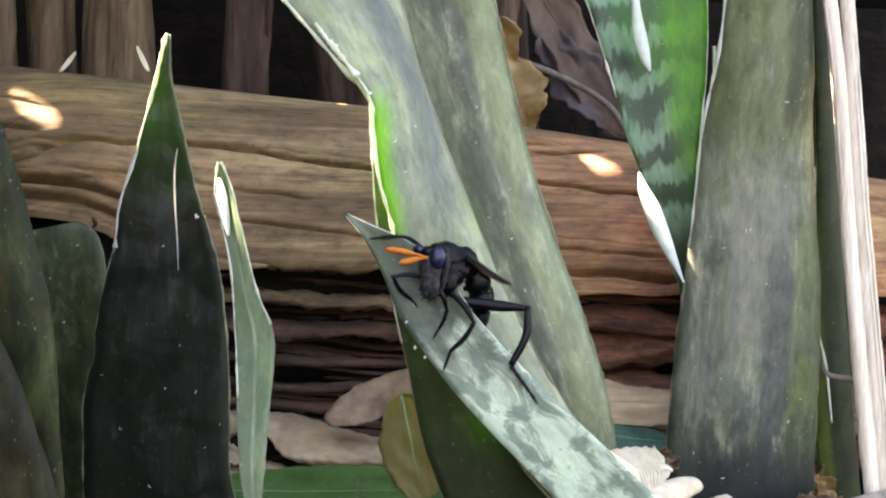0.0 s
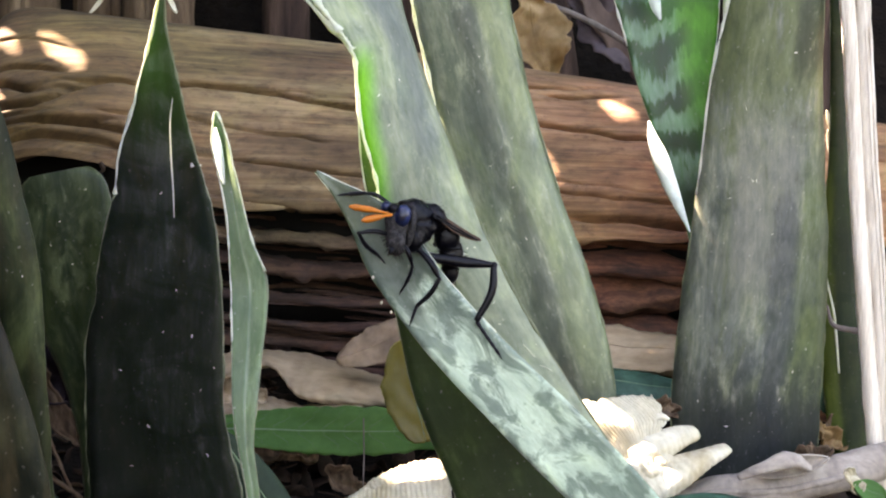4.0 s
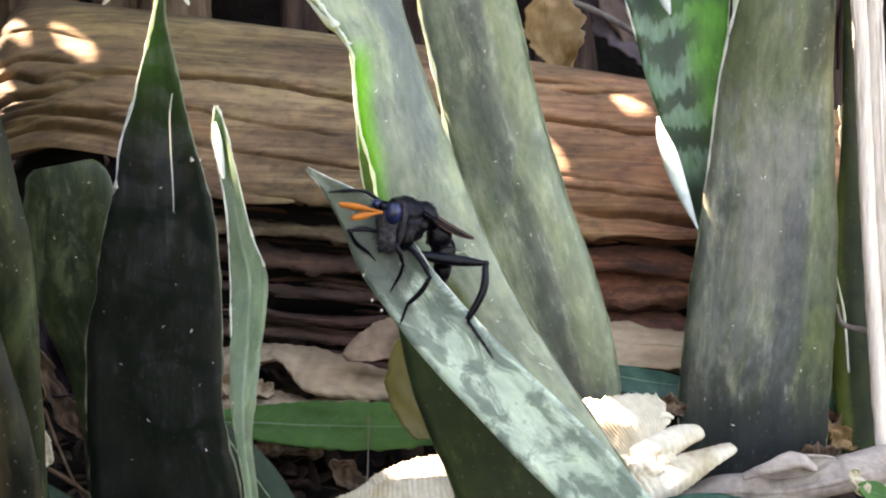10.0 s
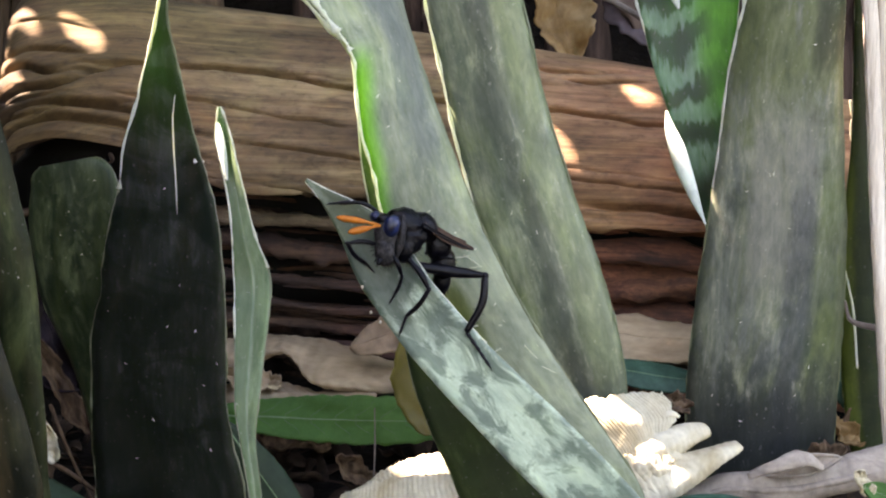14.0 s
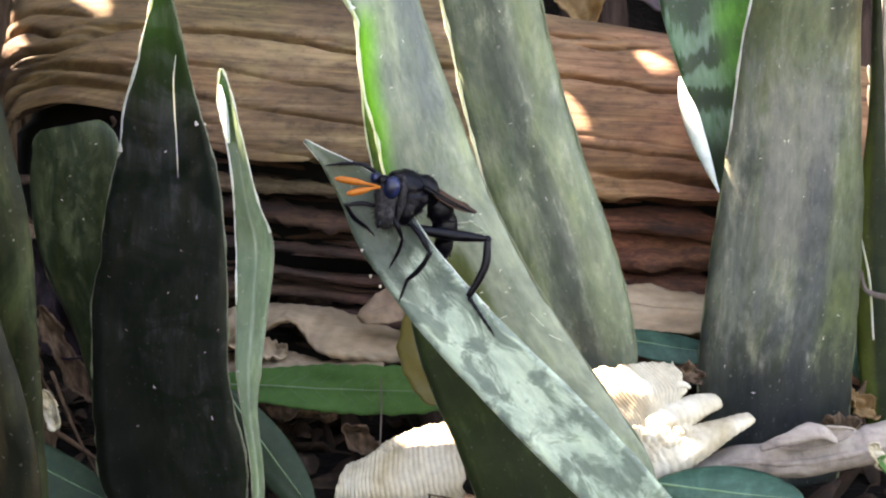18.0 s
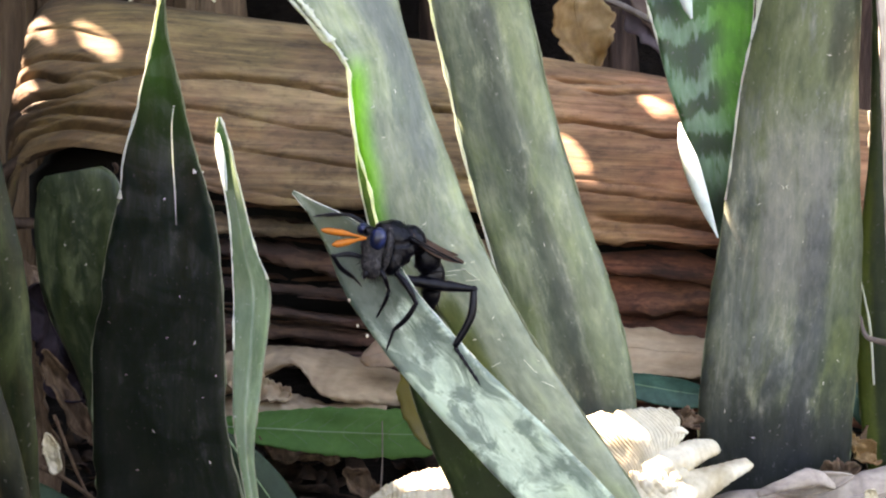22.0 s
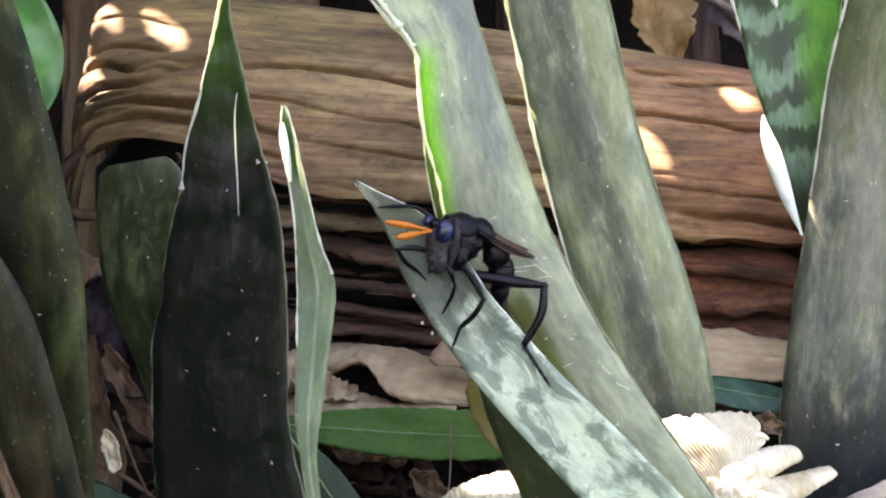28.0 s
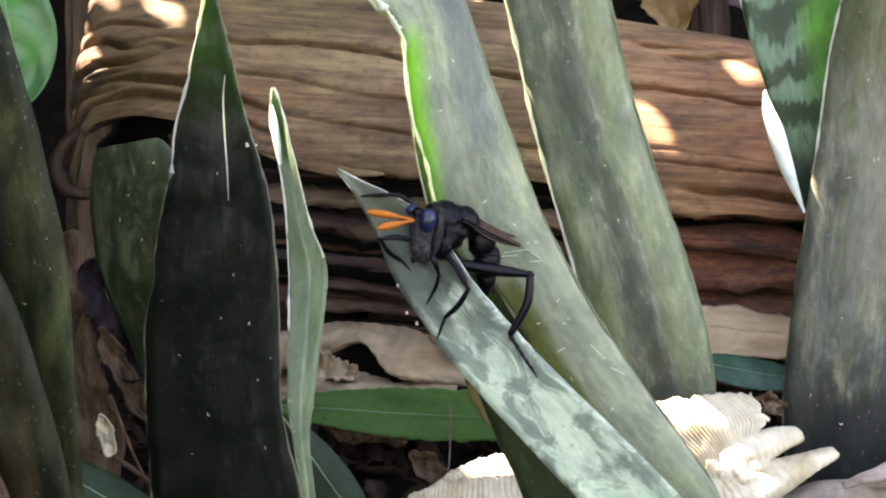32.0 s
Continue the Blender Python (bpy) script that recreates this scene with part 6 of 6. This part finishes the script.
# Places on the bed that the sun reaches, each with the radius of the gap in the leaves above it.
GAPS = [((-0.2845, 0.1300, 0.2180), 0.006), ((0.2322, 0.2100, 0.1816), 0.01), ((0.2314, 0.1400, 0.2079), 0.012), ((-0.1263, -0.0120, 0.2449), 0.009), ((-0.1317, -0.0120, 0.2256), 0.009), ((-0.1359, -0.0120, 0.2091), 0.009), ((-0.1013, 0.0040, 0.1878), 0.005), ((-0.0992, 0.0040, 0.1723), 0.004), ((-0.0433, -0.0660, 0.2499), 0.009), ((-0.0356, -0.0660, 0.2397), 0.009), ((-0.0286, -0.0660, 0.2308), 0.009), ((-0.0243, -0.0600, 0.2205), 0.008), ((-0.0223, -0.0600, 0.2051), 0.008), ((-0.0197, -0.0600, 0.1869), 0.008), ((-0.0159, -0.0600, 0.1700), 0.008), ((-0.0114, 0.1000, 0.2537), 0.013), ((-0.0070, 0.1000, 0.2354), 0.013), ((-0.0027, 0.1000, 0.2170), 0.013), ((0.0023, 0.1000, 0.1954), 0.013), ((0.0074, 0.1000, 0.1744), 0.013), ((0.1200, 0.1670, 0.1850), 0.001)]


# Longer sunlit spots, from one place to another, with the half-width of the gap.
SPOTS = [((-0.3030, 0.2640, 0.2405), (-0.2870, 0.2515, 0.2435), 0.0036), ((-0.2590, 0.2495, 0.2408), (-0.2440, 0.2472, 0.2342), 0.0042), ((0.1020, 0.2640, 0.2012), (0.1140, 0.2690, 0.2025), 0.0045),
         ((0.0480, 0.2345, 0.1674), (0.0620, 0.2325, 0.1608), 0.0042), ((0.0800, 0.2273, 0.1608), (0.0940, 0.2236, 0.1535), 0.0020), ((-0.3020, 0.2450, 0.2070), (-0.2840, 0.2228, 0.1950), 0.0055),
         ((-0.1371, 0.2311, 0.1924), (-0.1243, 0.2290, 0.1856), 0.0018), ((0.064, 0.0670, 0.0360), (0.078, 0.0750, 0.0385), 0.0064), ((-0.018, 0.0850, -0.0010), (0.000, 0.0850, 0.0000), 0.006),
         ((0.1215, 0.1665, 0.1930), (0.1310, 0.1580, 0.1670), 0.0034), ((0.1400, 0.1690, 0.2750), (0.1470, 0.1690, 0.2250), 0.0060)]


def from_sun(p):
    """A place as the sun sees it, flattened along its rays."""
    p = Vector(p)
    return p - SUN * p.dot(SUN)


def open_above(c, size, outline):
    """Whether a leaf with that outline would close one of the gaps."""
    k = from_sun(c)
    if any((k - from_sun(p)).length < r + size * 0.5 for p, r in GAPS):
        return True
    for p, q, r in SPOTS:
        p, q = from_sun(p), from_sun(q)
        if (k - p).length > 0.06 + 1.2 * size:
            continue
        if size > 0.03 and min((k - p).length, (k - q).length) < r + size:
            return True
        for v in outline:
            v = from_sun(v)
            f = max(0.0, min(1.0, (v - p).dot(q - p) / (q - p).length_squared))
            if (v - p.lerp(q, f)).length < r:
                return True
    return False


def loose_leaf(rng, c, size, tilt):
    """One pointed leaf."""
    m = Matrix.Translation(c) @ pose(0, 0, 0, rng.uniform(-tilt, tilt), rng.uniform(-tilt, tilt), rng.uniform(0, 360))
    up = size * 0.1
    return [m @ Vector(q) for q in ((-size, 0, 0), (-size * 0.3, -size * 0.45, up), (size * 0.45, -size * 0.35, up), (size, 0, -up), (size * 0.45, size * 0.35, up), (-size * 0.3, size * 0.45, up))]


def foliage(rng, count, xs, ys, zs, sizes, tilt):
    """Loose pointed leaves spread through a box."""
    pieces = []
    for k in range(count):
        c = Vector((rng.uniform(*xs), rng.uniform(*ys), rng.uniform(*zs)))
        size = rng.uniform(*sizes)
        u = [2 * (v - lo) / (hi - lo) - 1 for v, (lo, hi) in zip(c, (xs, ys, zs))]
        if abs(u[0]) ** 4 + abs(u[1]) ** 4 + 0.5 * abs(u[2]) ** 4 > 0.9 + 0.5 * noise.noise(c * 2.5):
            continue
        v = loose_leaf(rng, c, size, tilt)
        if open_above(c, size, v + [(v[i] + v[i - 1]) / 2 for i in range(6)] + [c]):
            continue
        pieces.append((v, [(0, 1, 2, 3, 4, 5)], None))
    return joined(pieces)


def twig_leaves(rng, height):
    """Small leaves close round the longer gaps."""
    pieces = []
    for p, q, r in SPOTS:
        middle = (Vector(p) + Vector(q)) / 2
        for k in range(1000):
            c = middle + SUN * (height + rng.uniform(-0.03, 0.1)) + Vector((rng.uniform(-0.06, 0.06), rng.uniform(-0.06, 0.06), rng.uniform(-0.03, 0.03)))
            v = loose_leaf(rng, c, rng.uniform(0.006, 0.011), 35)
            if not open_above(c, 0.009, v + [(v[i] + v[i - 1]) / 2 for i in range(6)] + [c]):
                pieces.append((v, [(0, 1, 2, 3, 4, 5)], None))
    return joined(pieces)


def build_side_shrub():
    """Dense low shrub beside the bed, out of view, added to cut light from the left."""
    rng = random.Random(8)
    shrub = thing("dense_shrub", "unseen leafy shrub added to dim the left of the bed", "shrub")
    tagged(part("crown", foliage(rng, 3800, (-1.35, -0.62), (-0.55, 1.3), (-0.02, 1.3), (0.03, 0.075), 70), DULL, shrub), kind="stuff")
    for x, y in ((-1.0, -0.2), (-0.95, 0.35), (-1.05, 0.9)):
        part("trunk", tube([(x, y, -0.06), (x + 0.03, y + 0.02, 0.3), (x - 0.02, y, 0.55)], [0.016, 0.012, 0.006], 8), TRUNK, shrub)


def build_canopy():
    """An unseen shrub overhead, added to keep the bed in shade but for chosen gaps."""
    rng = random.Random(5)
    shrub = thing("overhanging_shrub", "unseen leafy branches added overhead to shade the bed", "shrub")
    centre = Vector((0, 0.1, 0.1)) + SUN * 1.1
    near = foliage(rng, 38000, (centre.x - 0.85, centre.x + 1.0), (centre.y - 0.5, centre.y + 1.1), (centre.z - 0.05, centre.z + 0.32), (0.012, 0.03), 40)
    tagged(part("crown", near, CANOPY, shrub), kind="stuff")
    tagged(part("crown", twig_leaves(rng, 1.15), CANOPY, shrub), kind="stuff")
    # more unseen leaves farther back, added to dim the background
    far = foliage(rng, 5200, (-3.2, 1.3), (0.75, 3.2), (1.5, 2.4), (0.06, 0.13), 40)
    tagged(part("crown", far, CANOPY, shrub), kind="stuff")
    base = Vector((-1.5, 1.3, -0.05))
    fork = centre + Vector((-0.85, 0.95, 0.12))
    part("trunk", tube([base, base.lerp(fork, 0.55) + Vector((-0.04, 0, 0)), fork], [0.03, 0.024, 0.015], 10), TRUNK, shrub)
    for end in ((0.85, 1.0, 0.16), (-0.9, -0.45, 0.14), (0.0, 1.05, 0.3), (-0.95, 0.2, 0.28)):
        tip = centre + Vector(end)
        part("limb", tube([fork, fork.lerp(tip, 0.5) + Vector((0, 0, 0.03)), tip], [0.012, 0.008, 0.003], 8), TRUNK, shrub)


build_ground()
build_backdrop()
build_log()
build_plants()
build_fly()
build_litter()
build_canopy()
build_side_shrub()
